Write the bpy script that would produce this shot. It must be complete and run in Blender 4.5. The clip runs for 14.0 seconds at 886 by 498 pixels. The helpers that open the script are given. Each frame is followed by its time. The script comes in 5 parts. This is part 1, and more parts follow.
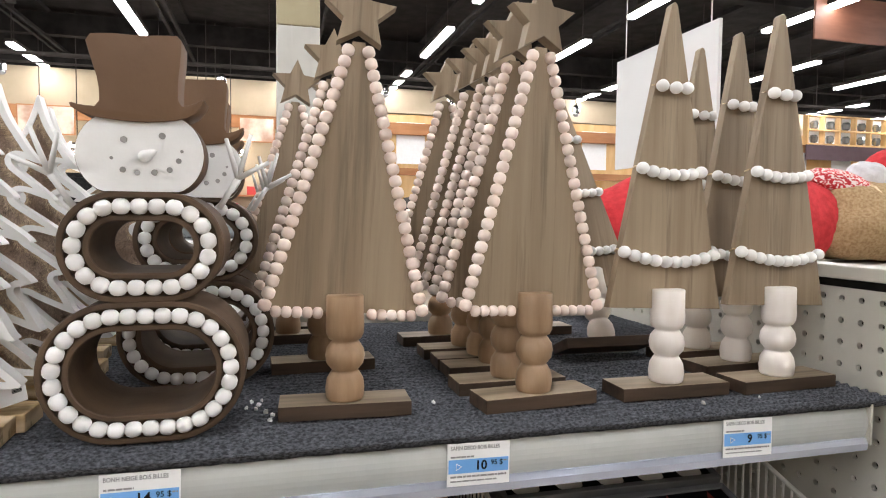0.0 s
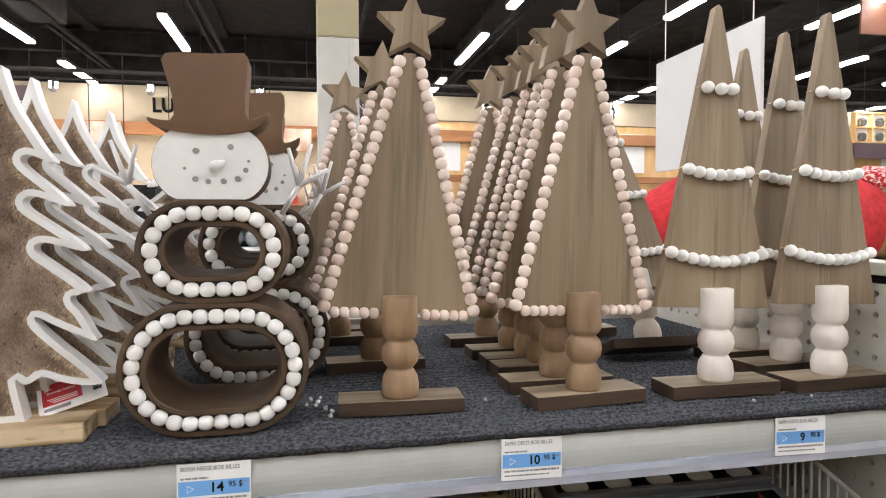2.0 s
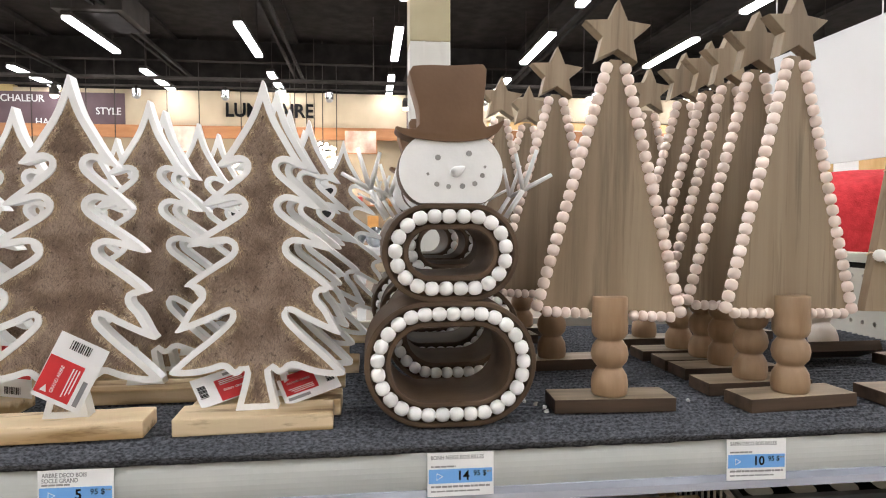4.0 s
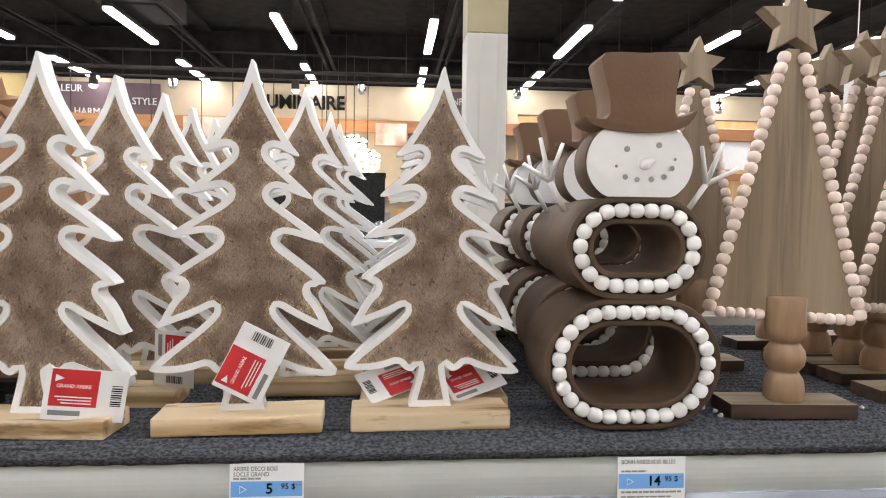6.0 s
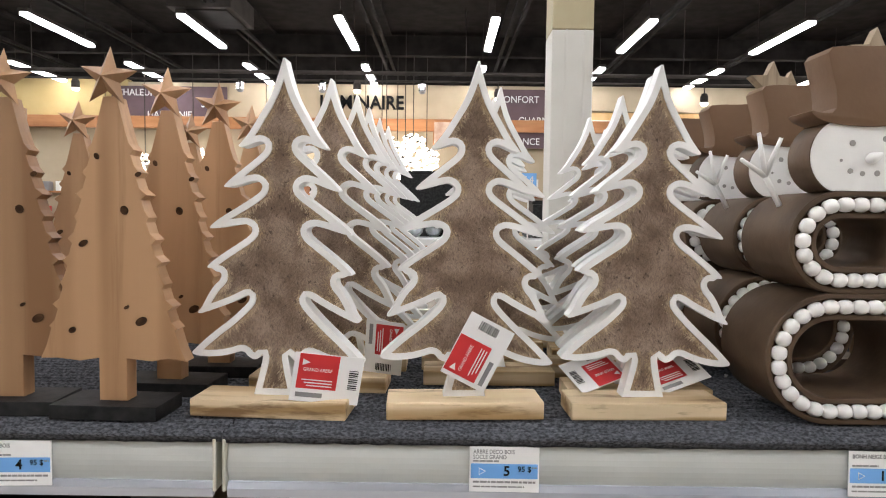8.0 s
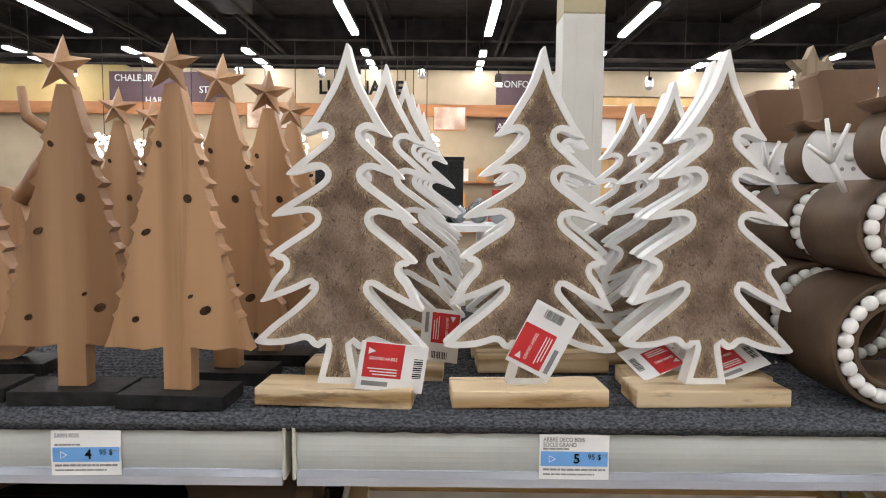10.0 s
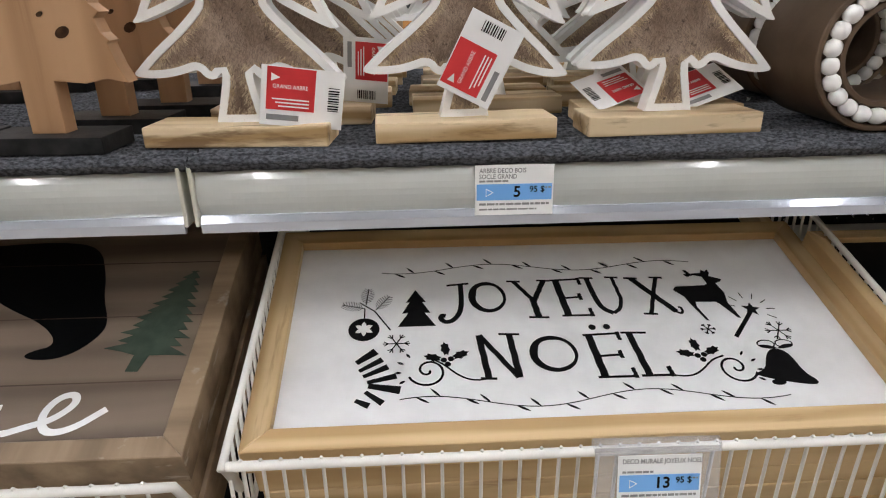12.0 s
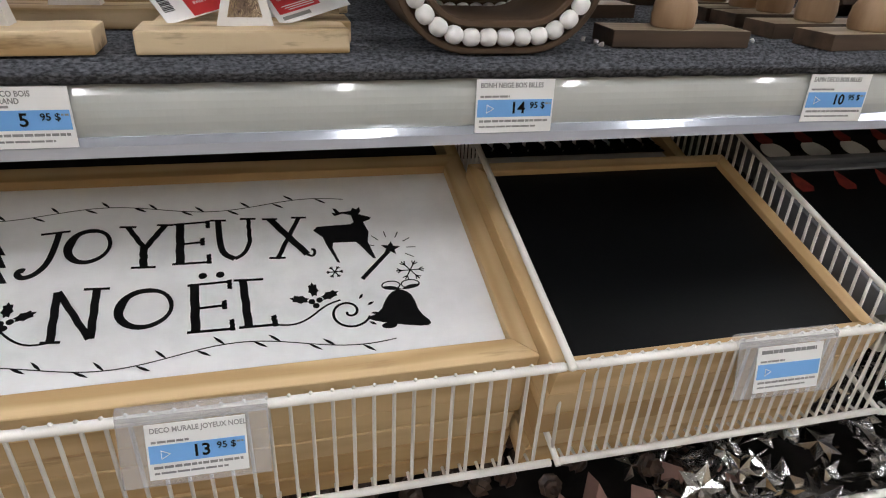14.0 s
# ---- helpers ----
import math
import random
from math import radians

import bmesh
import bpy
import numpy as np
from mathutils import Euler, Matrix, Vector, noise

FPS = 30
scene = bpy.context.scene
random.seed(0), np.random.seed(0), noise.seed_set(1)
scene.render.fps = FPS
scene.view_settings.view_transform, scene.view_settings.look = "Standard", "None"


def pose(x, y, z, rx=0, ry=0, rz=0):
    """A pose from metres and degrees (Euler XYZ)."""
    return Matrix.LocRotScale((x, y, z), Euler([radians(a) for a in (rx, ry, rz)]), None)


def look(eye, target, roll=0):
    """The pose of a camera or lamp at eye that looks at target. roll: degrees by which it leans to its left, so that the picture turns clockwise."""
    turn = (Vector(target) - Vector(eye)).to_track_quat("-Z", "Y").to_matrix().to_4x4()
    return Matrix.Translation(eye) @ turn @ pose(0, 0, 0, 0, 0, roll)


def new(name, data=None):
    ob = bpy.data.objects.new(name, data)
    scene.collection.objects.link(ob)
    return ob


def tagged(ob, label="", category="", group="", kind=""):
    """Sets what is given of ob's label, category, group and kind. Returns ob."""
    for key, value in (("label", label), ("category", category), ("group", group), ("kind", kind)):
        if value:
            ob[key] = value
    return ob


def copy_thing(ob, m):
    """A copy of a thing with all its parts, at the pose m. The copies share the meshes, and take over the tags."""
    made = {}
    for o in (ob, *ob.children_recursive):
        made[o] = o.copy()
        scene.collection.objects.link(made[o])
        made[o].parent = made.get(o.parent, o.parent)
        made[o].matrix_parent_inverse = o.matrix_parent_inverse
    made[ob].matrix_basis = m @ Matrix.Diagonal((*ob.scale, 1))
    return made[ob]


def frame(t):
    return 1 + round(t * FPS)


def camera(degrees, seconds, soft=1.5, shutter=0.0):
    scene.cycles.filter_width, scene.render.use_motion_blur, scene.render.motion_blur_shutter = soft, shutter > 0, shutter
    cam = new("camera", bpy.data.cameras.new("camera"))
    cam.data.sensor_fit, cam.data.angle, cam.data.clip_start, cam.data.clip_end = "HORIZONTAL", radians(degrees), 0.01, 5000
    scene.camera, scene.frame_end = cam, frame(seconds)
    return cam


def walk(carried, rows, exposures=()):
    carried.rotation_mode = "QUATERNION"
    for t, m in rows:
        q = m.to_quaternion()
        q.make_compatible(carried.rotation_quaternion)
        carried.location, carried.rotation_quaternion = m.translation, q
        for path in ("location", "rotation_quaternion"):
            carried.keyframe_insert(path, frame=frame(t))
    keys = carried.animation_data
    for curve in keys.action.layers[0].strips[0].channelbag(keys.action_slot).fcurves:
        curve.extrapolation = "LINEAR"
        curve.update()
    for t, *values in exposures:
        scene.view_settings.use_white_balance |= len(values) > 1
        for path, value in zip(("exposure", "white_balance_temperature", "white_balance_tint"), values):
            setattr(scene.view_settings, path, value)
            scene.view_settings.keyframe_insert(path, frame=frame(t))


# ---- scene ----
cam = camera(70.0, 14.0, soft=1.1)
PATH = [
    (0, (0.019, 0.134, 1.386), (0.544, 2.061, 1.282), 0.6),
    (0.5, (0.021, 0.13, 1.383), (0.538, 2.06, 1.292), 0.5),
    (1, (0.014, 0.12, 1.383), (0.498, 2.059, 1.299), 0.3),
    (1.5, (0.008, 0.12, 1.383), (0.468, 2.064, 1.295), 0.1),
    (2, (0.0, 0.117, 1.383), (0.414, 2.071, 1.298), -0.2),
    (2.5, (-0.022, 0.112, 1.384), (0.319, 2.081, 1.3), -0.5),
    (3, (-0.075, 0.114, 1.381), (0.212, 2.092, 1.301), -0.3),
    (3.2, (-0.092, 0.11, 1.383), (0.15, 2.094, 1.303), -0.5),
    (5.3, (-0.244, 0.149, 1.386), (-0.01, 2.133, 1.298), 0.4),
    (5.5, (-0.256, 0.151, 1.386), (-0.038, 2.137, 1.295), 0.6),
    (6, (-0.291, 0.154, 1.384), (-0.129, 2.144, 1.281), 0.8),
    (6.5, (-0.331, 0.151, 1.379), (-0.23, 2.145, 1.274), 0.7),
    (7, (-0.375, 0.145, 1.378), (-0.314, 2.141, 1.27), 0.8),
    (7.5, (-0.405, 0.141, 1.38), (-0.366, 2.137, 1.268), 0.7),
    (8, (-0.437, 0.14, 1.379), (-0.442, 2.137, 1.269), 0.7),
    (8.5, (-0.463, 0.138, 1.381), (-0.49, 2.134, 1.257), 0.5),
    (8.7, (-0.468, 0.139, 1.381), (-0.513, 2.134, 1.252), 0.3),
    (10.8, (-0.502, 0.154, 1.377), (-0.473, 2.141, 1.155), 0.5),
    (11, (-0.492, 0.162, 1.364), (-0.467, 2.145, 1.102), 0.2),
    (11.5, (-0.477, 0.189, 1.329), (-0.426, 2.132, 0.859), -0.4),
    (12, (-0.456, 0.208, 1.302), (-0.381, 2.065, 0.561), -0.9),
    (12.5, (-0.442, 0.201, 1.293), (-0.343, 2.011, 0.446), -0.6),
    (13, (-0.416, 0.204, 1.297), (-0.267, 1.999, 0.427), 0.4),
    (13.5, (-0.343, 0.214, 1.292), (-0.079, 1.986, 0.403), 1.2),
    (14, (-0.232, 0.231, 1.283), (0.214, 1.954, 0.369), 2.4),
]
walk(cam, [(t, look(eye, target, roll)) for t, eye, target, roll in PATH], [(0.0, 1.1), (3.2, 1.09), (6.0, 1.07), (7.5, 0.98), (11.0, 0.91), (12.5, 0.83), (14.0, 0.78)])

# ---- world and light ----
world = bpy.data.worlds.new("world")
scene.world = world
world.use_nodes = True
world.node_tree.nodes["Background"].inputs[0].default_value = (0.85, 0.88, 0.95, 1)
world.node_tree.nodes["Background"].inputs[1].default_value = 0.05
LAMP = 22.0

# ---- materials ----


def mat(name, col, rough=0.6, col2=None, scale=40.0, stretch=(1, 1, 1), bump=0.1, bscale=200.0, metal=0.0, emit=0.0, detail=4.0, spread=(0.35, 0.65), trans=0.0, vary=0.0, wave=None, coat=0.0, spec=0.5, streak=None):
    m = bpy.data.materials.new(name)
    m.use_nodes = True
    nt = m.node_tree
    b = nt.nodes["Principled BSDF"]
    b.inputs["Roughness"].default_value = rough
    b.inputs["Metallic"].default_value = metal
    b.inputs["Transmission Weight"].default_value = trans
    b.inputs["Coat Weight"].default_value = coat
    b.inputs["Specular IOR Level"].default_value = spec
    c = (*col, 1)
    tc = nt.nodes.new("ShaderNodeTexCoord")
    mp = nt.nodes.new("ShaderNodeMapping")
    mp.inputs["Scale"].default_value = stretch
    nt.links.new(tc.outputs["Object"], mp.inputs["Vector"])
    oi = nt.nodes.new("ShaderNodeObjectInfo")
    sh = nt.nodes.new("ShaderNodeVectorMath")
    sh.operation = "ADD"
    ml = nt.nodes.new("ShaderNodeMath")
    ml.operation = "MULTIPLY"
    ml.inputs[1].default_value = 7.3
    nt.links.new(oi.outputs["Random"], ml.inputs[0])
    nt.links.new(mp.outputs[0], sh.inputs[0])
    nt.links.new(ml.outputs[0], sh.inputs[1])
    vec = sh.outputs[0]
    out = None
    if col2 is not None:
        n = nt.nodes.new("ShaderNodeTexNoise")
        n.inputs["Scale"].default_value = scale
        n.inputs["Detail"].default_value = detail
        nt.links.new(vec, n.inputs["Vector"])
        fac = n.outputs["Fac"]
        if wave:
            w = nt.nodes.new("ShaderNodeTexWave")
            w.bands_direction = wave[0]
            w.inputs["Scale"].default_value = wave[1]
            w.inputs["Distortion"].default_value = wave[2]
            w.inputs["Detail"].default_value = 3
            w.inputs["Detail Scale"].default_value = 1.5
            nt.links.new(vec, w.inputs["Vector"])
            av = nt.nodes.new("ShaderNodeMath")
            av.operation = "MULTIPLY_ADD"
            av.inputs[1].default_value = wave[3] if len(wave) > 3 else 0.35
            nt.links.new(w.outputs["Fac"], av.inputs[0])
            half = nt.nodes.new("ShaderNodeMath")
            half.operation = "MULTIPLY"
            half.inputs[1].default_value = 1.05 - 1.0 * (wave[3] if len(wave) > 3 else 0.35)
            nt.links.new(fac, half.inputs[0])
            nt.links.new(half.outputs[0], av.inputs[2])
            fac = av.outputs[0]
        r = nt.nodes.new("ShaderNodeValToRGB")
        r.color_ramp.elements[0].position, r.color_ramp.elements[1].position = spread
        r.color_ramp.elements[0].color = c
        r.color_ramp.elements[1].color = (*col2, 1)
        nt.links.new(fac, r.inputs[0])
        out = r.outputs[0]
        if streak:
            ms = nt.nodes.new("ShaderNodeMapping")
            ms.inputs["Scale"].default_value = streak[2]
            nt.links.new(tc.outputs["Object"], ms.inputs["Vector"])
            sa = nt.nodes.new("ShaderNodeVectorMath")
            sa.operation = "ADD"
            nt.links.new(ms.outputs[0], sa.inputs[0])
            nt.links.new(ml.outputs[0], sa.inputs[1])
            ns = nt.nodes.new("ShaderNodeTexNoise")
            ns.inputs["Scale"].default_value = streak[1]
            ns.inputs["Detail"].default_value = 5
            ns.inputs["Roughness"].default_value = 0.65
            nt.links.new(sa.outputs[0], ns.inputs["Vector"])
            rs = nt.nodes.new("ShaderNodeMapRange")
            rs.inputs[1].default_value, rs.inputs[2].default_value = streak[3], streak[4]
            rs.inputs[4].default_value = streak[5] if len(streak) > 5 else 0.85
            nt.links.new(ns.outputs["Fac"], rs.inputs[0])
            mx = nt.nodes.new("ShaderNodeMix")
            mx.data_type = "RGBA"
            nt.links.new(rs.outputs[0], mx.inputs[0])
            nt.links.new(out, mx.inputs[6])
            mx.inputs[7].default_value = (*streak[0], 1)
            out = mx.outputs[2]
    if vary:
        hs = nt.nodes.new("ShaderNodeHueSaturation")
        mr = nt.nodes.new("ShaderNodeMapRange")
        mr.inputs[3].default_value, mr.inputs[4].default_value = 1 - vary, 1 + vary
        nt.links.new(oi.outputs["Random"], mr.inputs[0])
        nt.links.new(mr.outputs[0], hs.inputs["Value"])
        if out:
            nt.links.new(out, hs.inputs["Color"])
        else:
            hs.inputs["Color"].default_value = c
        out = hs.outputs[0]
    if out:
        nt.links.new(out, b.inputs["Base Color"])
    else:
        b.inputs["Base Color"].default_value = c
    if bump:
        n2 = nt.nodes.new("ShaderNodeTexNoise")
        n2.inputs["Scale"].default_value = bscale
        n2.inputs["Detail"].default_value = 3
        nt.links.new(vec, n2.inputs["Vector"])
        bp = nt.nodes.new("ShaderNodeBump")
        bp.inputs["Strength"].default_value = bump
        bp.inputs["Distance"].default_value = 0.002
        nt.links.new(n2.outputs["Fac"], bp.inputs["Height"])
        nt.links.new(bp.outputs[0], b.inputs["Normal"])
    if emit:
        b.inputs["Emission Color"].default_value = c
        b.inputs["Emission Strength"].default_value = emit
    return m


GRAIN = (1, 1, 0.06)
M_WALNUT = mat("weathered_walnut", (0.20, 0.143, 0.087), 0.55, (0.325, 0.25, 0.165), 40, (1, 1, 0.045), 0.15, 300, vary=0.1, detail=8, spread=(0.34, 0.68), streak=((0.095, 0.066, 0.04), 95, (1, 1, 0.045), 0.53, 0.72, 0.7))
M_WALNUT_DARK = mat("dark_walnut", (0.038, 0.023, 0.014), 0.6, (0.09, 0.056, 0.035), 60, (0.1, 1, 1), 0.12, 300, vary=0.1)
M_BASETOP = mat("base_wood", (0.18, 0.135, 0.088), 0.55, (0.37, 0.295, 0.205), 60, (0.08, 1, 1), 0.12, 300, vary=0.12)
M_POST = mat("turned_wood", (0.26, 0.155, 0.08), 0.5, (0.42, 0.28, 0.165), 50, (1, 1, 0.12), 0.1, 300, vary=0.15)
M_BEAD = mat("natural_bead", (0.80, 0.64, 0.56), 0.5, (0.90, 0.78, 0.71), 30, (1, 1, 1), 0.05, 400, vary=0.06)
M_BEADW = mat("white_bead", (0.86, 0.84, 0.82), 0.5, (0.91, 0.90, 0.885), 40, (1, 1, 1), 0.05, 400, vary=0.04)
M_WHITE = mat("white_paint", (0.80, 0.80, 0.79), 0.5, (0.87, 0.87, 0.86), 25, (1, 1, 1), 0.08, 250)
M_WPOST = mat("whitewashed_wood", (0.78, 0.71, 0.64), 0.5, (0.88, 0.83, 0.78), 40, (1, 1, 0.2), 0.08, 300)
M_BROWN = mat("brown_mdf", (0.060, 0.034, 0.017), 0.6, (0.108, 0.065, 0.036), 22, (0.5, 1, 1), 0.12, 250, vary=0.08)
M_HAT = mat("brown_hat", (0.128, 0.067, 0.032), 0.6, (0.170, 0.095, 0.049), 12, (1, 1, 1), 0.1, 250, vary=0.05)
M_GREY = mat("grey_dot", (0.28, 0.27, 0.26), 0.6, (0.36, 0.35, 0.34), 90)
M_FUR = mat("brown_fur", (0.20, 0.134, 0.095), 0.9, (0.37, 0.275, 0.208), 38, (1, 1, 1), 0.4, 500, detail=6, spread=(0.36, 0.66), streak=((0.05, 0.034, 0.025), 230, (1, 1, 0.8), 0.60, 0.66, 0.75))
M_UNDERFUR = mat("pale_underfur", (0.38, 0.27, 0.16), 0.9, (0.58, 0.46, 0.32), 120, (1, 1, 1), 0.3, 500)
for fur_mat in (M_FUR, M_UNDERFUR):
    nt = fur_mat.node_tree
    base = nt.nodes["Principled BSDF"].inputs["Base Color"]
    source = base.links[0].from_socket
    geo, hsv, rng = nt.nodes.new("ShaderNodeNewGeometry"), nt.nodes.new("ShaderNodeHueSaturation"), nt.nodes.new("ShaderNodeMapRange")
    rng.inputs[3].default_value, rng.inputs[4].default_value = 0.72, 1.36
    nt.links.new(geo.outputs["Random Per Island"], rng.inputs[0])
    nt.links.new(rng.outputs[0], hsv.inputs["Value"])
    nt.links.new(source, hsv.inputs["Color"])
    nt.links.new(hsv.outputs[0], base)
M_PALLET = mat("light_pine", (0.42, 0.27, 0.12), 0.6, (0.76, 0.60, 0.39), 42, (0.12, 1, 1), 0.15, 250, vary=0.08, wave=("Z", 14, 8), streak=((0.17, 0.09, 0.035), 60, (0.16, 1, 1), 0.55, 0.66, 0.8))
M_RAW = mat("raw_wood", (0.265, 0.135, 0.06), 0.5, (0.43, 0.255, 0.135), 22, (1, 1, 0.06), 0.08, 250, vary=0.14, wave=("X", 6, 7, 0.2), streak=((0.17, 0.075, 0.03), 70, (1, 1, 0.05), 0.58, 0.76, 0.45))
M_HOLE = mat("knot_hole", (0.03, 0.015, 0.008), 0.8, (0.08, 0.04, 0.02), 120, spec=0.12)
M_BLACKBASE = mat("black_base", (0.012, 0.012, 0.013), 0.55, (0.03, 0.03, 0.03), 60, (1, 1, 1), 0.1, 300, spec=0.12)
M_CARPET = mat("charcoal_carpet", (0.036, 0.038, 0.043), 0.95, (0.14, 0.146, 0.165), 520, (0.6, 0.9, 1), 0.35, 1200, detail=8, spread=(0.38, 0.70), spec=0.1)
M_RAIL = mat("rail_plastic", (0.45, 0.475, 0.46), 0.15, (0.53, 0.55, 0.535), 6, (1, 0.12, 0.12), 0.12, 110, coat=0.8)
M_CLEAR = mat("clear_plastic", (0.62, 0.66, 0.78), 0.12, (0.74, 0.77, 0.84), 12, (0.1, 1, 1), 0.02, 80, metal=0.55)
M_CAP = mat("rail_cap", (0.52, 0.51, 0.44), 0.4, (0.58, 0.57, 0.5), 30)
M_METAL = mat("cream_steel", (0.50, 0.48, 0.42), 0.42, (0.55, 0.53, 0.47), 8, (1, 1, 1), 0.03, 200)
# near-black: shade inside and under the shelving, put into the colour
M_INSHADE = mat("interior_shade", (0.012, 0.011, 0.01), 0.8, (0.025, 0.022, 0.02), 20, spec=0.12)
M_DGREY = mat("dark_grey_frame", (0.13, 0.135, 0.15), 0.5, (0.17, 0.175, 0.19), 30)
M_PAPER = mat("label_paper", (0.82, 0.82, 0.82), 0.55, (0.86, 0.86, 0.86), 20, bump=0.02)
M_BLUE = mat("label_blue", (0.16, 0.40, 0.80), 0.55, (0.19, 0.44, 0.84), 20, bump=0.02)
M_INK = mat("ink", (0.003, 0.003, 0.0035), 0.7, (0.006, 0.006, 0.0065), 30, bump=0.02, spec=0.12)
M_GINK = mat("grey_ink", (0.22, 0.22, 0.23), 0.6, (0.3, 0.3, 0.3), 30, bump=0.02)
M_RED = mat("tag_red", (0.55, 0.02, 0.025), 0.5, (0.66, 0.035, 0.04), 30, bump=0.02)
M_HATRED = mat("dull_red_print", (0.16, 0.015, 0.012), 0.6, (0.26, 0.03, 0.02), 90, bump=0.02)
M_OAK = mat("pine_frame", (0.45, 0.295, 0.135), 0.5, (0.62, 0.455, 0.25), 22, (0.12, 1, 1), 0.1, 250, vary=0.1, wave=("Y", 12, 6), streak=((0.28, 0.15, 0.06), 40, (0.12, 1, 1), 0.63, 0.73, 0.7))
M_CANVAS = mat("white_panel", (0.80, 0.80, 0.81), 0.55, (0.84, 0.84, 0.85), 60, (1, 1, 1), 0.04, 600)
M_CHALK = mat("chalk_black", (0.0018, 0.002, 0.0023), 0.4, (0.0035, 0.004, 0.0045), 8, (1, 1, 1), 0.03, 300, spec=0.12)
M_WIRE = mat("white_wire", (0.72, 0.70, 0.66), 0.4, (0.78, 0.76, 0.72), 30, (1, 1, 1), 0.03, 300)
M_TAUPE = mat("taupe_plank", (0.125, 0.09, 0.065), 0.6, (0.205, 0.154, 0.116), 18, (0.1, 1, 1), 0.1, 250, wave=("Y", 7, 6))
M_TAUPEF = mat("taupe_frame", (0.16, 0.108, 0.064), 0.55, (0.36, 0.26, 0.165), 30, (1, 0.1, 1), 0.15, 250, streak=((0.55, 0.50, 0.43), 60, (0.25, 0.25, 1), 0.62, 0.7))
M_GREEN = mat("painted_green", (0.03, 0.05, 0.035), 0.7, (0.05, 0.075, 0.052), 60)
M_DECK = mat("dark_ceiling", (0.012, 0.0105, 0.0095), 0.95, (0.022, 0.019, 0.018), 3, bump=0.0, spec=0.08)
M_BEAM = mat("dark_beam", (0.03, 0.026, 0.023), 0.7, (0.05, 0.043, 0.039), 3, bump=0.0, spec=0.1)
M_CREAM = mat("cream_wall", (0.44, 0.36, 0.25), 0.8, (0.48, 0.395, 0.28), 2, bump=0.02, bscale=30)
M_YELLOW = mat("yellow_wall", (0.50, 0.375, 0.16), 0.8, (0.54, 0.41, 0.185), 2, bump=0.02, bscale=30)
M_MAUVE = mat("mauve_panel", (0.085, 0.05, 0.06), 0.7, (0.105, 0.065, 0.075), 3, bump=0.02, bscale=30)
M_ORANGE = mat("orange_wood", (0.32, 0.13, 0.045), 0.5, (0.42, 0.19, 0.075), 6, (0.2, 1, 1), 0.03, 60)
M_REDWOOD = mat("reddish_wood", (0.13, 0.045, 0.022), 0.6, (0.19, 0.075, 0.04), 6, (0.2, 1, 1), 0.03, 60)
M_FLOOR = mat("store_floor", (0.17, 0.15, 0.13), 0.35, (0.21, 0.19, 0.165), 2, bump=0.02, bscale=30)
M_COLUMN = mat("column_paint", (0.56, 0.55, 0.51), 0.6, (0.60, 0.59, 0.55), 5, bump=0.03, bscale=100)
M_COLUMN2 = mat("column_paint_top", (0.36, 0.31, 0.19), 0.6, (0.4, 0.35, 0.22), 5, bump=0.03, bscale=100)
M_LAMP = mat("lamp_tube", (0.97, 0.965, 0.98), 0.5, emit=LAMP, bump=0)
M_SPOT = mat("spot_lamp", (1.0, 0.85, 0.6), 0.5, emit=14, bump=0)
M_CHROME = mat("chrome", (0.7, 0.7, 0.7), 0.15, metal=1.0, bump=0)
M_REDPLUSH = mat("red_plush", (0.45, 0.015, 0.02), 0.9, (0.6, 0.03, 0.04), 60, bump=0.5, bscale=300)
M_BURLAP = mat("burlap", (0.30, 0.19, 0.09), 0.9, (0.45, 0.31, 0.17), 160, (1, 1, 1), 0.6, 500)
M_SIGNW = mat("white_sign", (0.66, 0.66, 0.66), 0.6, (0.7, 0.7, 0.7), 3, bump=0.02)

# ---- mesh helpers ----


def bm_box(x0, x1, y0, y1, z0, z1, bevel=0.0):
    bm = bmesh.new()
    bmesh.ops.create_cube(bm, size=1)
    for v in bm.verts:
        v.co = Vector((x0 + (v.co.x + 0.5) * (x1 - x0), y0 + (v.co.y + 0.5) * (y1 - y0), z0 + (v.co.z + 0.5) * (z1 - z0)))
    if bevel:
        bmesh.ops.bevel(bm, geom=bm.edges[:], offset=bevel, segments=2, affect="EDGES", profile=0.6)
    return bm


def join(*bms):
    out = bms[0]
    for b in bms[1:]:
        me = bpy.data.meshes.new("t")
        b.to_mesh(me)
        out.from_mesh(me)
        bpy.data.meshes.remove(me)
        b.free()
    return out


def bm_extrude(pts, d0, d1, bevel=0.0):
    """A closed outline in x, z, made solid from y = d0 to y = d1."""
    bm = bmesh.new()
    vs = [bm.verts.new((x, d0, z)) for x, z in pts]
    f = bm.faces.new(vs)
    bmesh.ops.recalc_face_normals(bm, faces=[f])
    r = bmesh.ops.extrude_face_region(bm, geom=[f])
    for v in r["geom"]:
        if isinstance(v, bmesh.types.BMVert):
            v.co.y = d1
    bmesh.ops.recalc_face_normals(bm, faces=bm.faces[:])
    if bevel:
        es = [e for e in bm.edges if abs(e.verts[0].co.y - e.verts[1].co.y) < 1e-6]
        bmesh.ops.bevel(bm, geom=es, offset=bevel, segments=2, affect="EDGES", profile=0.6)
    big = [f for f in bm.faces if len(f.verts) > 4]
    bmesh.ops.triangulate(bm, faces=big, ngon_method="EAR_CLIP")
    return bm


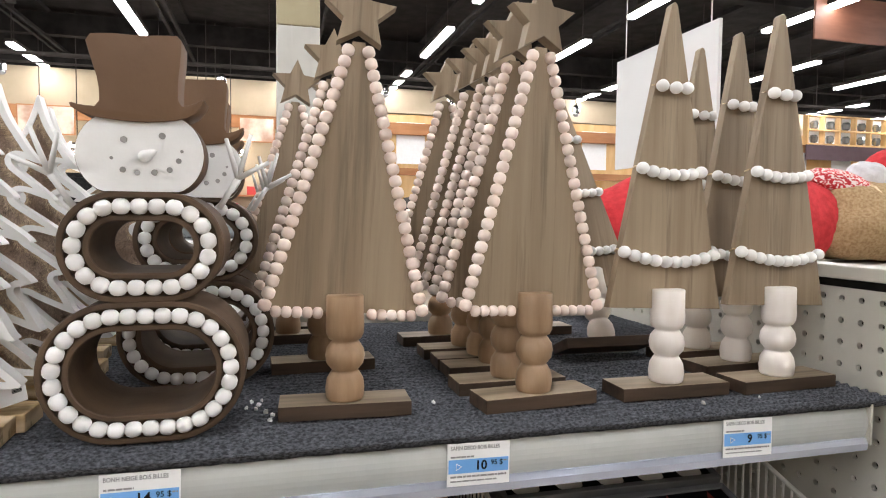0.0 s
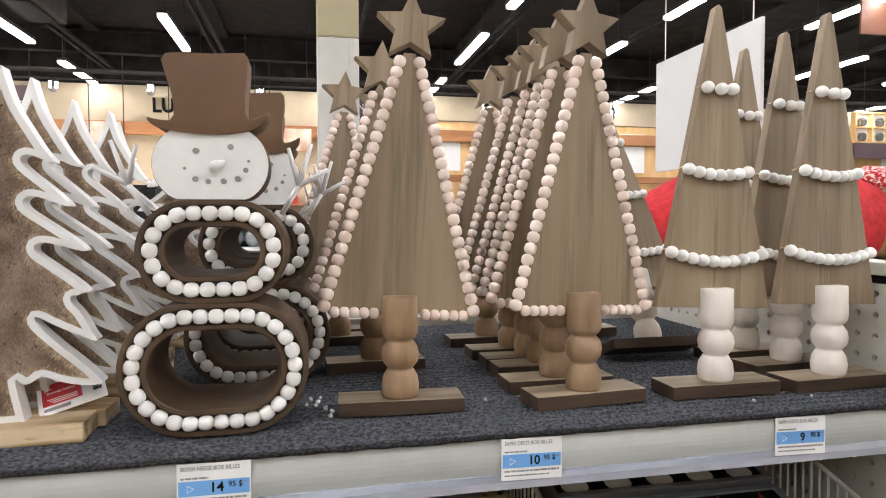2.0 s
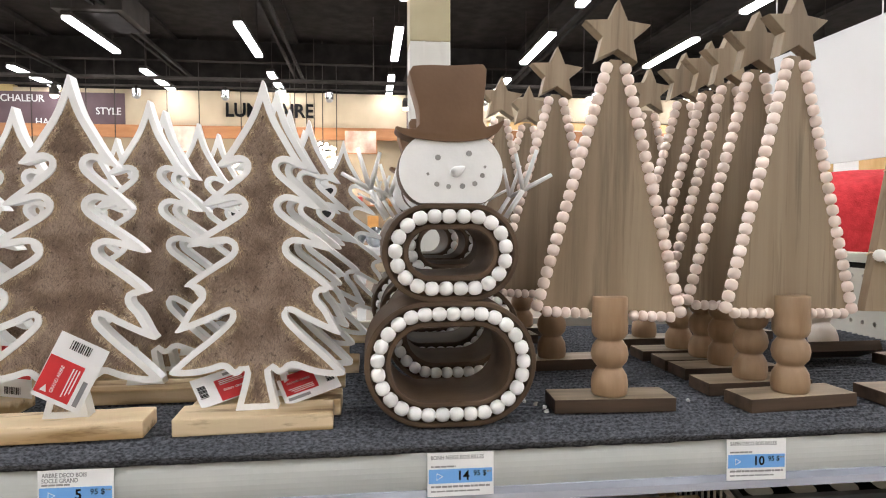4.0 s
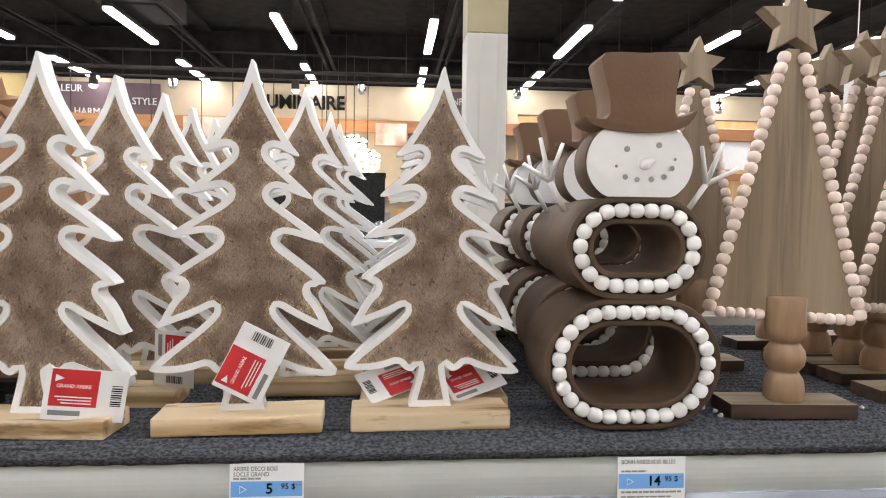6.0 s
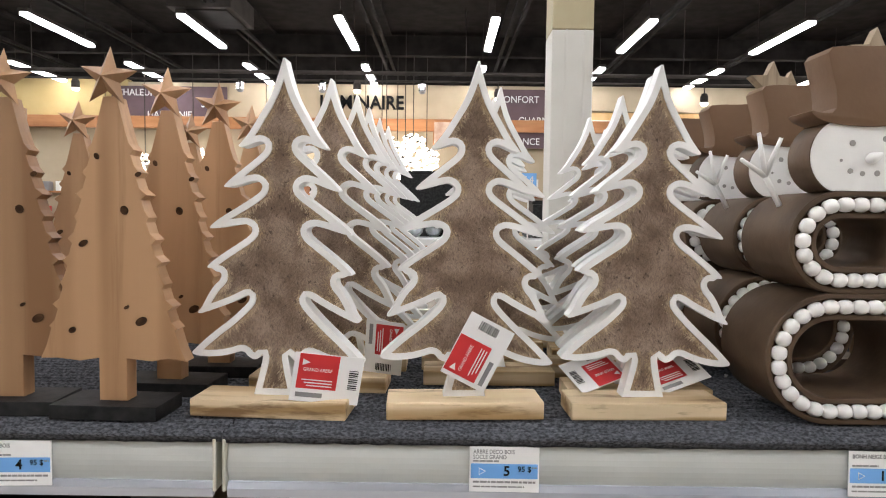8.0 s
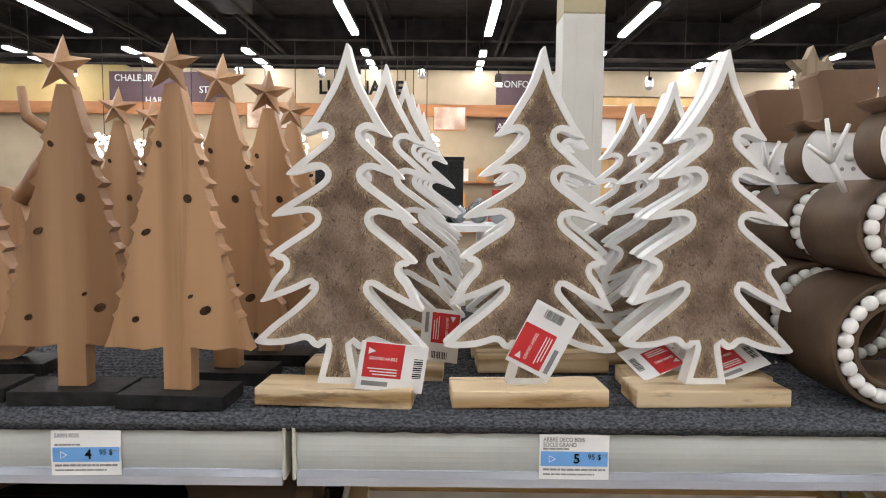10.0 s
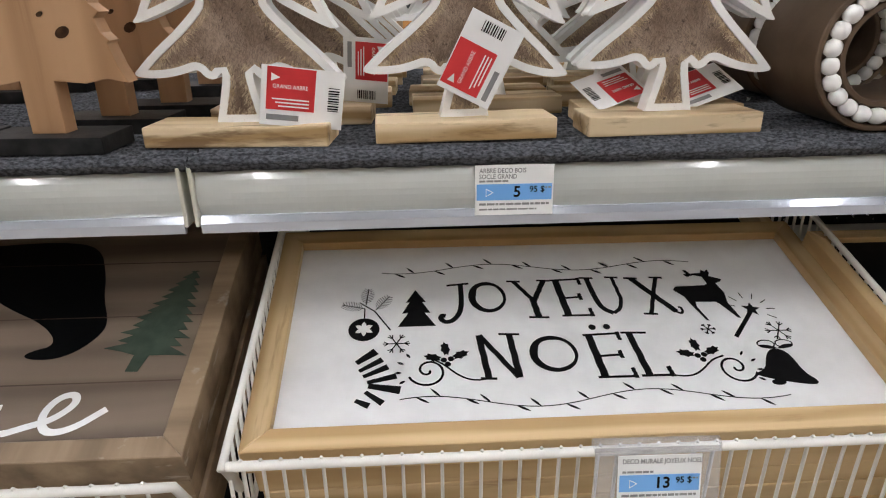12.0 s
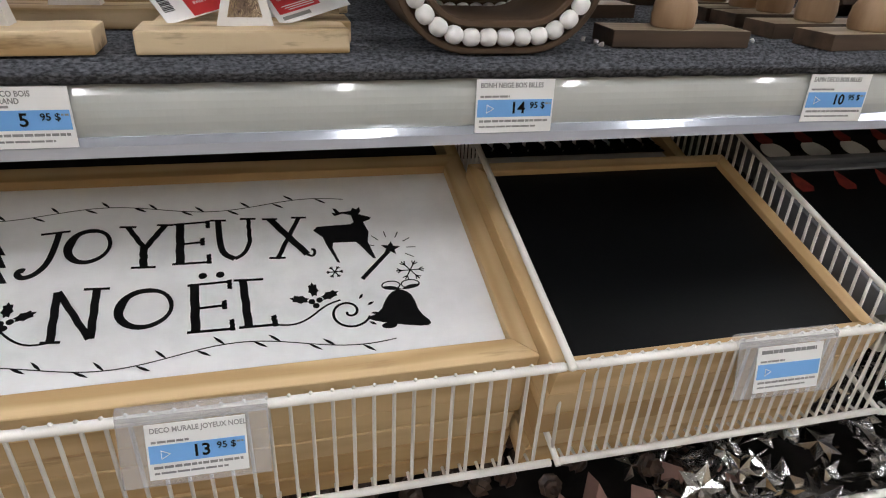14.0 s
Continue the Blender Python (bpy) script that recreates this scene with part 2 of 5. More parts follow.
def bm_lathe(profile, n=24, cx=0.0, cy=0.0):
    """A turned solid: profile of (radius, z) from bottom to top."""
    bm = bmesh.new()
    rings = []
    for r, z in profile:
        rings.append([bm.verts.new((cx + r * math.cos(2 * math.pi * k / n), cy + r * math.sin(2 * math.pi * k / n), z)) for k in range(n)])
    for a, b in zip(rings, rings[1:]):
        for k in range(n):
            bm.faces.new((a[k], a[(k + 1) % n], b[(k + 1) % n], b[k]))
    bm.faces.new(rings[0][::-1])
    bm.faces.new(rings[-1])
    return bm


def bm_tube(points, r, n=8, r1=None, closed=False):
    bm = bmesh.new()
    P = [Vector(p) for p in points]
    rings = []
    up = Vector((0.13, 0.21, 0.97))
    for i, p in enumerate(P):
        a = P[i - 1] if i or closed else p
        b = P[(i + 1) % len(P)] if i + 1 < len(P) or closed else p
        d = (b - a).normalized()
        u = d.cross(up)
        if u.length < 0.05:
            u = d.cross(Vector((1, 0, 0)))
        u.normalize()
        w = d.cross(u)
        rr = r if r1 is None else r + (r1 - r) * i / max(1, len(P) - 1)
        rings.append([bm.verts.new(p + rr * (math.cos(2 * math.pi * k / n) * u + math.sin(2 * math.pi * k / n) * w)) for k in range(n)])
    pairs = list(zip(rings, rings[1:])) + ([(rings[-1], rings[0])] if closed else [])
    for a, b in pairs:
        for k in range(n):
            bm.faces.new((a[k], a[(k + 1) % n], b[(k + 1) % n], b[k]))
    if not closed:
        bm.faces.new(rings[0][::-1])
        bm.faces.new(rings[-1])
    bmesh.ops.recalc_face_normals(bm, faces=bm.faces[:])
    return bm


def smooth_line(pts, n=2, closed=True):
    """Chaikin's corner cutting."""
    for _ in range(n):
        q = []
        m = len(pts)
        for i in range(m if closed else m - 1):
            a, b = pts[i], pts[(i + 1) % m]
            q += [tuple(0.75 * s + 0.25 * t for s, t in zip(a, b)), tuple(0.25 * s + 0.75 * t for s, t in zip(a, b))]
        pts = q if closed else [pts[0]] + q + [pts[-1]]
    return pts


def mesh_of(name, bm, material, smooth=False):
    me = bpy.data.meshes.new(name)
    bm.to_mesh(me)
    bm.free()
    if smooth:
        for p in me.polygons:
            p.use_smooth = True
    me.materials.append(material)
    return me


def part(name, bm, material, parent=None, label="", m=None, smooth=False):
    ob = new(name, bm if isinstance(bm, bpy.types.Mesh) else mesh_of(name, bm, material, smooth))
    if parent:
        ob.parent = parent
    if m is not None:
        ob.matrix_basis = m
    if label:
        ob["label"] = label
    return ob


def thing(name, label, category, group="", kind="", m=None):
    ob = new(name)
    ob.empty_display_size = 0.02
    if m is not None:
        ob.matrix_basis = m
    return tagged(ob, label, category, group, kind)


def solid(name, bm, material, label, category, group="", kind="", m=None, smooth=False):
    return tagged(part(name, bm, material, None, "", m, smooth), label, category, group, kind)


def text_bm(body, size, depth=0.0004, width=1.0, bold=0.0):
    cu = bpy.data.curves.new("t", "FONT")
    cu.body, cu.size, cu.extrude, cu.align_x, cu.align_y = body, size, depth, "CENTER", "CENTER"
    cu.resolution_u, cu.offset = 3, bold * size
    ob = bpy.data.objects.new("t", cu)
    me = ob.to_mesh()
    bm = bmesh.new()
    bm.from_mesh(me)
    ob.to_mesh_clear()
    bpy.data.objects.remove(ob)
    bpy.data.curves.remove(cu)
    for v in bm.verts:
        v.co.x *= width
    return bm


def moved(bm, m):
    bmesh.ops.transform(bm, matrix=m, verts=bm.verts[:])
    return bm


def ball(r, nu=10, nv=7, sz=1.0):
    bm = bmesh.new()
    bmesh.ops.create_uvsphere(bm, u_segments=nu, v_segments=nv, radius=r)
    for v in bm.verts:
        v.co.z *= sz
    return bm


UP = pose(0, 0, 0, 90, 0, 0)

# ---- the store ----
Z0 = 1.2          # top of the shelf
WALL_Y = 18.6
CEIL = 6.1
XL, XR, YB = -22.0, 26.0, -9.0

solid("floor", bm_box(XL, XR, YB, WALL_Y, -0.1, 0), M_FLOOR, "beige polished store floor", "floor", kind="structure")


def ceiling_bm():
    bm = bm_box(XL, XR, YB, WALL_Y, CEIL, CEIL + 0.1)
    rest = []
    for k in range(-20, 26, 3):
        for w in (-0.09, 0.09):
            rest.append(bm_box(k + w - 0.035, k + w + 0.035, YB, WALL_Y, CEIL - 0.75, CEIL - 0.68))
        rest.append(bm_box(k - 0.1, k + 0.1, YB, WALL_Y, CEIL - 0.12, CEIL - 0.03))
    for j in (3.0, 10.5, 17.0):
        rest.append(bm_box(XL, XR, j - 0.12, j + 0.12, CEIL - 0.6, CEIL - 0.1))
    return join(bm, *rest)


solid("ceiling", ceiling_bm(), M_DECK, "dark exposed roof deck with open joists", "ceiling", kind="structure")
solid("wall_upper", bm_box(XL, XR, WALL_Y, WALL_Y + 0.2, 5.0, CEIL), M_DECK, "dark wall above the soffit", "wall", kind="structure")
solid("wall_back", bm_box(XL, XR, WALL_Y, WALL_Y + 0.2, 0, 4.999), M_CREAM, "cream back wall of the store", "wall", kind="structure")
solid("wall_left", bm_box(XL - 0.2, XL, YB, WALL_Y, 0, CEIL), M_CREAM, "cream side wall of the store", "wall", kind="structure")
solid("wall_right", bm_box(XR, XR + 0.2, YB, WALL_Y, 0, CEIL), M_CREAM, "cream far side wall of the store", "wall", kind="structure")
solid("wall_behind", bm_box(XL, XR, YB - 0.2, YB, 0, CEIL), M_CREAM, "cream wall behind the aisle", "wall", kind="structure")

duct = thing("air_unit", "dark square air unit hung under the roof deck", "air unit", m=pose(-5.2, 13.2, 5.28))
part("casing", bm_box(-0.62, 0.62, -0.75, 0.75, 0.0, 0.45, 0.02), M_BEAM, duct)
part("grille", bm_box(-0.5, 0.5, -0.62, 0.62, -0.03, -0.002, 0.01), M_DECK, duct, "dark slotted grille")
for dx, dy in ((-0.5, -0.6), (0.5, -0.6), (-0.5, 0.6), (0.5, 0.6)):
    part("hanger", bm_tube([(dx, dy, 0.44), (dx, dy, CEIL - 5.28)], 0.012, 5), M_BEAM, duct)

soffit = thing("soffit", "cream painted soffit band with a wooden cornice below", "wall", kind="structure")
part("band", bm_box(-9.5, 3.3, WALL_Y - 0.25, WALL_Y - 0.003, 4.08, 5.03), M_CREAM, soffit)
part("band", bm_box(XL, -9.5, WALL_Y - 0.25, WALL_Y - 0.003, 3.9, 5.1), M_YELLOW, soffit, "yellow painted band")
part("band", bm_box(3.3, XR, WALL_Y - 0.25, WALL_Y - 0.003, 4.35, 5.05), M_CREAM, soffit)
part("cornice", bm_box(XL, XR, WALL_Y - 0.4, WALL_Y - 0.26, 3.72, 4.06, 0.02), M_ORANGE, soffit, "orange wooden cornice")


def wall_words(name, x0, x1, z0, z1, words, label):
    p = thing(name, label, "sign", "mauve wall signs")
    part("panel", bm_box(x0, x1, WALL_Y - 0.3, WALL_Y - 0.256, z0, z1, 0.004), M_MAUVE, p)
    for body, x, z, size in words:
        part("lettering", moved(text_bm(body, size, 0.01, 0.92), pose(x, WALL_Y - 0.315, z, 90)), M_SIGNW, p)


wall_words("wall_sign", -9.95, -6.67, 3.74, 4.91, [("CHALEUR", -9.25, 4.72, 0.27), ("STYLE", -7.08, 4.41, 0.27), ("HARMONIE", -8.3, 4.1, 0.27)], "dark mauve wall panel with white French words")
wall_words("wall_sign", 0.97, 2.95, 3.28, 4.93, [("CONFORT", 1.6, 4.64, 0.27), ("CHARME", 2.1, 4.05, 0.27), ("AMBIANCE", 1.62, 3.46, 0.27)], "dark mauve wall panel with white words beside a column")
lum = thing("wall_lettering", "dark grey LUMINAIRE letters on the cream soffit", "sign")
part("lettering", moved(text_bm("LUMINAIRE", 0.53, 0.03, 0.9, 0.022), pose(-2.84, WALL_Y - 0.29, 4.5, 90)), M_INK, lum)

# column
col = thing("column", "white square column with a beige upper part and corner battens", "column", kind="structure")
CX, CY, CH = 0.1425, 3.2, 0.0955
part("shaft", bm_box(CX - CH, CX + CH, CY - CH, CY + CH, 0, 2.235, 0.006), M_COLUMN, col)
part("upper_shaft", bm_box(CX - CH, CX + CH, CY - CH, CY + CH, 2.236, CEIL - 0.001, 0.006), M_COLUMN2, col, "beige upper part")
for dx in (-0.03, 0.055):
    part("batten", bm_box(CX + dx - 0.004, CX + dx + 0.004, CY - CH - 0.005, CY - CH - 0.0005, 0, 2.235), M_COLUMN, col)

# fluorescent strips in rows
strip = thing("strip_light", "long white fluorescent strip light hung below the deck", "ceiling light", "ceiling strips", m=pose(0.46, 13.2, 5.0))
part("tube", bm_box(-0.075, 0.075, -1.14, 1.14, -0.03, 0.03, 0.01), M_LAMP, strip)
part("housing", bm_box(-0.09, 0.09, -1.17, 1.17, 0.031, 0.1, 0.008), M_BEAM, strip, "dark steel housing")
part("hanger", bm_tube([(0, -0.9, 0.1), (0, -0.9, CEIL - 5.0)], 0.008, 5), M_BEAM, strip)
part("hanger", bm_tube([(0, 0.9, 0.1), (0, 0.9, CEIL - 5.0)], 0.008, 5), M_BEAM, strip)
for i in range(-6, 8):
    for j in range(-5, 2):
        if (i, j) != (0, 0) and XL < 0.46 + 2.92 * i < XR:
            copy_thing(strip, pose(0.46 + 2.92 * i, 13.2 + 3.85 * j, 5.0))

# track pipe and spots
pipe = thing("track_rail", "dark horizontal track pipe for spotlights", "lighting track")
part("pipe", bm_tube([(XL, 14.9, 4.6), (XR, 14.9, 4.6)], 0.05, 8), M_BEAM, pipe)
part("pipe", bm_tube([(XL, 14.9, 4.42), (XR, 14.9, 4.42)], 0.025, 6), M_BEAM, pipe)
for k in range(-20, 26, 5):
    part("hanger", bm_tube([(k, 14.9, 4.6), (k, 14.9, CEIL)], 0.012, 5), M_BEAM, pipe)


def spot(x, z, r=0.09, on=True):
    p = thing("spotlight", "glowing white spotlight on the track pipe" if on else "unlit chrome spotlight on the track pipe", "spotlight", "track spots", m=pose(x, 14.9, z))
    part("can", bm_lathe([(0.06, 0.12), (r, 0.05), (r, -0.1), (r * 0.8, -0.1)], 12), M_CHROME if not on else M_BEAM, p)
    part("stem", bm_tube([(0, 0, 0.1), (0, 0, 4.43 - z)], 0.015, 5), M_BEAM, p)
    part("bulb", ball(r * 0.95, 10, 6, 0.8), M_SPOT if on else M_GREY, p, m=pose(0, 0, -0.1))


for x, z, on in [(-6.9, 4.28, 1), (-5.2, 4.3, 0), (-3.3, 4.3, 0), (-2.5, 4.3, 1), (-1.0, 4.3, 0), (0.75, 4.15, 1), (2.6, 4.3, 0), (4.2, 4.1, 0), (5.5, 4.1, 1), (7.5, 4.1, 0), (-9.0, 4.28, 1), (9.5, 4.1, 0), (12.0, 4.1, 1)]:
    spot(x, z, on=bool(on))

# ---- the shelving ----
X0, X1 = -0.613, 0.624        # the bay
BAY = 1.25
DEPTH = 1.22


def rail(x0, x1, label):
    p = thing("price_rail", label, "shelf edge", "shelf edges")
    n = 9
    prof = [(0.6535 - 0.006 * math.sin(math.pi * k / (n - 1) * 0.9), 1.1925 - 0.036 * k / (n - 1)) for k in range(n)]
    back = [(0.664, 1.157), (0.664, 1.1925)]
    bm = bm_extrude([(y, z) for y, z in prof + back], x0, x1)
    moved(bm, Matrix(((0, 1, 0, 0), (1, 0, 0, 0), (0, 0, 1, 0), (0, 0, 0, 1))))
    bmesh.ops.recalc_face_normals(bm, faces=bm.faces[:])
    part("channel", bm, M_RAIL, p)
    bm = bm_extrude([(0.6495, 1.157), (0.6465, 1.152), (0.6475, 1.1445), (0.651, 1.1445), (0.653, 1.15), (0.66, 1.157)], x0, x1)
    moved(bm, Matrix(((0, 1, 0, 0), (1, 0, 0, 0), (0, 0, 1, 0), (0, 0, 0, 1))))
    bmesh.ops.recalc_face_normals(bm, faces=bm.faces[:])
    part("lower_lip", bm, M_CLEAR, p, "shiny clear plastic lip")
    part("top_edge", bm_box(x0, x1, 0.6515, 0.6645, 1.193, 1.1955, 0.0008), M_CLEAR, p, "clear plastic top edge")
    for a in (x0 - 0.0035, x1 + 0.0005):
        part("end_cap", bm_box(a, a + 0.003, 0.645, 0.665, 1.15, 1.194, 0.0012), M_CAP, p, "cream plastic end cap")
    return p


def deck(x0, x1):
    p = thing("shelf_deck", "cream steel shelf deck under charcoal carpet", "shelf", "shelf decks")
    part("plate", bm_box(x0, x1, 0.666, DEPTH, 1.165, 1.1925, 0.002), M_METAL, p)
    part("back_lip", bm_box(x0, x1, DEPTH, DEPTH + 0.012, 1.165, 1.215, 0.002), M_METAL, p)


def carpet(x0, x1):
    nx, ny = 140, 480
    W, D = x1 - x0, DEPTH - 0.643
    bm = bmesh.new()
    vs = []
    for j in range(ny + 1):
        y = 0.643 + D * j / ny
        rib = 0.0095 * abs(math.sin(math.pi * y / 0.0122)) ** 0.75 - 0.0069
        vs.append([bm.verts.new((x0 + W * i / nx, y, Z0 - 0.0026 + rib + 0.0010 * noise.noise((i * 0.9, y * 160, 0)))) for i in range(nx + 1)])
    for j in range(ny):
        for i in range(nx):
            bm.faces.new((vs[j][i], vs[j][i + 1], vs[j + 1][i + 1], vs[j + 1][i]))
    low = [bm.verts.new((v.co.x, 0.644 + 0.001 * noise.noise((v.co.x * 80, 3, 0)), 1.1958)) for v in vs[0]]
    for i in range(nx):
        bm.faces.new((low[i], low[i + 1], vs[0][i + 1], vs[0][i]))
    ob = solid("shelf_carpet", bm, M_CARPET, "charcoal grey ribbed carpet lining the shelf", "carpet", "shelf carpets", smooth=True)
    return ob


for k, (a, b) in enumerate([(X0 - BAY, X0 - 0.012), (X0, X1)]):
    rail(a, b, "grey plastic price rail along the shelf front")
    deck(a + 0.002, b - 0.002)
    carpet(a - 0.003, b + (0.03 if k else 0.008))


def perforated_panel():
    """A steel side panel with staggered punched holes."""
    p = thing("side_panel", "cream steel side panel with punched round holes", "shelf panel")
    bm = bmesh.new()
    x, y0, y1, z0, z1 = 0.657, 0.5, 1.25, 0.75, 1.318
    s = 0.0254
    ny, nz = int((y1 - y0) / s), int((z1 - z0) / s)
    r, n = 0.0039, 8
    for i in range(ny):
        for j in range(nz):
            a, b = y0 + i * s, z0 + j * s
            corners = [(a, b), (a + s, b), (a + s, b + s), (a, b + s)]
            cy, cz = a + s / 2, b + s / 2
            ring = [(cy + r * math.cos(2 * math.pi * (k + 0.5) / n), cz + r * math.sin(2 * math.pi * (k + 0.5) / n)) for k in range(n)]
            outer = []
            for k in range(n):
                t = 2 * math.pi * (k + 0.5) / n
                m = max(abs(math.cos(t)), abs(math.sin(t)))
                outer.append((cy + s / 2 * math.cos(t) / m, cz + s / 2 * math.sin(t) / m))
            iv = [bm.verts.new((x, *c)) for c in ring]
            dv = [bm.verts.new((x + 0.006, *c)) for c in ring]
            ov = [bm.verts.new((x, *c)) for c in outer]
            for k in range(n):
                k2 = (k + 1) % n
                bm.faces.new((iv[k], iv[k2], ov[k2], ov[k]))
                bm.faces.new((iv[k], iv[k2], dv[k2], dv[k]))
            cv = [bm.verts.new((x, *c)) for c in corners]
            for ci, (k, k2) in ((2, (0, 1)), (3, (2, 3)), (0, (4, 5)), (1, (6, 7))):
                f = [v for v in (ov[k], ov[k2], cv[ci])]
                if (f[0].co - f[1].co).length > 1e-5:
                    bm.faces.new(f)
    bmesh.ops.remove_doubles(bm, verts=bm.verts[:], dist=1e-5)
    part("perforated_sheet", bm, M_METAL, p)
    # added sheet whose near-black colour paints the shade in the holes
    part("inner_sheet", bm_box(0.664, 0.672, y0, y1, z0, z1, 0.001), M_INSHADE, p, "near-black sheet standing for shade behind the holes")
    part("top_cap", bm_box(0.652, 0.69, 0.49, 1.27, 1.3185, 1.334, 0.002), M_METAL, p, "cream steel cap")
    part("front_post", bm_box(0.656, 0.69, 0.485, 0.4995, 0.0, 1.318, 0.002), M_METAL, p)


perforated_panel()
# ---- things on the shelf ----
def barrel(r, h, n=12, full=2.3):
    """Drilled wooden bead: a rounded barrel about z."""
    prof = []
    for k in range(7):
        t = -1 + 2 * k / 6
        t = math.copysign(abs(t) ** 0.8, t)
        prof.append((max(r * (1 - abs(t) ** full) ** (1 / 2.2), r * 0.3), h * t))
    return bm_lathe(prof, n)


BEAD = mesh_of("bead", barrel(0.0062, 0.0059, 14, 3.0), M_BEAD, True)
BEADW = mesh_of("bead", ball(0.0069, 12, 8, 0.95), M_BEADW, True)
BEADS = mesh_of("bead", barrel(0.0065, 0.0068, 14, 2.5), M_BEADW, True)


def along(a, b, step, skip=None):
    d = math.hypot(b[0] - a[0], b[1] - a[1])
    n = max(1, round(d / step))
    return [(a[0] + (b[0] - a[0]) * (k + 0.5) / n, a[1] + (b[1] - a[1]) * (k + 0.5) / n) for k in range(n)]


def star_pts(cx, cz, r, r2=0.45, turn=0.0):
    return [(cx + (r if k % 2 == 0 else r * r2) * math.sin(math.pi * k / 5 + turn), cz + (r if k % 2 == 0 else r * r2) * math.cos(math.pi * k / 5 + turn)) for k in range(10)]


POST = [(0.0165, 0.0), (0.0176, 0.002), (0.0183, 0.010), (0.0172, 0.019), (0.0135, 0.0255), (0.0118, 0.0275), (0.0130, 0.0285), (0.0172, 0.034), (0.0185, 0.041), (0.0172, 0.048), (0.0135, 0.0535), (0.0118, 0.0552), (0.0150, 0.057), (0.0176, 0.062), (0.0180, 0.070), (0.0174, 0.080), (0.0172, 0.0972), (0.0164, 0.098)]


def two_tone(bm):
    """Slab in two colours: lighter upward faces, darker sides and underside."""
    me = mesh_of("base", bm, M_BASETOP)
    me.materials.append(M_WALNUT_DARK)
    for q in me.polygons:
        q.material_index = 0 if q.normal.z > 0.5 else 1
    return me


def bead_tree(back=2.0, side_lean=2.0):
    """Triangular board edged with beads, star on top, on a turned post."""
    p = thing("bead_tree", "grey-brown wooden tree edged with natural beads, star on top", "christmas tree", "bead trees with stars")
    bz = 0.0135
    part("base", two_tone(bm_box(-0.0605, 0.0605, -0.021, 0.021, 0, bz, 0.0008)), None, p, "flat wooden base with lighter top, darker sides")
    part("post", bm_lathe([(r, z + bz) for r, z in POST], 28), M_POST, p, "turned natural wood post", smooth=True)
    w, zb, zt = 0.074, 0.0935, 0.345
    T = Matrix.Translation((0, 0.008, zb)) @ pose(0, 0, 0, -back, side_lean, 0) @ Matrix.Translation((0, -0.008, -zb))
    part("board", bm_extrude([(-w, zb), (w, zb), (0.006, zt + 0.01), (-0.006, zt + 0.01)], 0.003, 0.014, 0.0006), M_WALNUT, p, m=T)
    part("star", bm_extrude(star_pts(0, 0.382, 0.0365, 0.47), -0.001, 0.014, 0.0008), M_WALNUT, p, "wooden star", m=T)
    for side in (-1, 1):
        tilt = -side * math.degrees(math.atan2(w - 0.0065, zt - zb + 0.007))
        for x, z in along((side * (w + 0.001), zb - 0.001), (side * 0.0085, zt + 0.006), 0.0114):
            part("bead", BEAD, None, p, m=T @ pose(x, 0.0025, z, 0, tilt, 0))
        for x, z in along((side * (w - 0.006), zb - 0.001), (side * 0.0205, zb - 0.001), 0.0095):
            part("bead", BEAD, None, p, m=T @ pose(x, 0.0025, z, 0, 90) @ Matrix.Diagonal((0.88, 0.88, 0.84, 1)))
    return p


def swag_tree(back=3.0, side_lean=2.2):
    """Tapering board with three strings of white beads on a white post."""
    p = thing("swag_tree", "tapering grey-brown wooden tree with white bead strings", "christmas tree", "bead-string trees")
    bz = 0.0135
    part("base", two_tone(bm_box(-0.063, 0.063, -0.022, 0.022, 0, bz, 0.0008)), None, p, "flat wooden base with lighter top, darker sides")
    part("post", bm_lathe([(r, z + bz) for r, z in POST], 28), M_WPOST, p, "whitewashed turned post", smooth=True)
    w, zb, zt = 0.068, 0.09, 0.415
    T = Matrix.Translation((0, 0.008, zb)) @ pose(0, 0, 0, -back, side_lean, 0) @ Matrix.Translation((0, -0.008, -zb))
    part("board", bm_extrude([(-w, zb), (w, zb), (0.0035, zt), (0, zt + 0.003), (-0.0035, zt)], 0.003, 0.014, 0.0006), M_WALNUT, p, m=T)
    for z, n, sag in ((0.146, 10, 0.011), (0.236, 7, 0.007), (0.326, 3, 0.003)):
        half = w * (zt - z) / (zt - zb)
        for k in range(n):
            u = -1 + 2 * (k + 0.5) / n
            x = u * (half + 0.004)
            part("bead", BEADW, None, p, m=T @ pose(x, -0.0035 + 0.003 * abs(u), z + sag * (u * u - 0.6)))
        part("string", bm_tube([(-half - 0.003, 0.006, z + sag * 0.5), (-half * 0.9, 0.001, z + sag * 0.3), (-half * 0.8, -0.003, z + sag * 0.1)], 0.0009, 5), M_PALLET, p, "thin twine", m=T)
        part("string", bm_tube([(-half - 0.003, 0.006, z + sag * 0.5), (-half, 0.0155, z + 0.003), (half, 0.0155, z + 0.003), (half + 0.004, 0.004, z + sag * 0.4)], 0.0009, 5), M_PALLET, p, "thin twine", m=T)
    return p


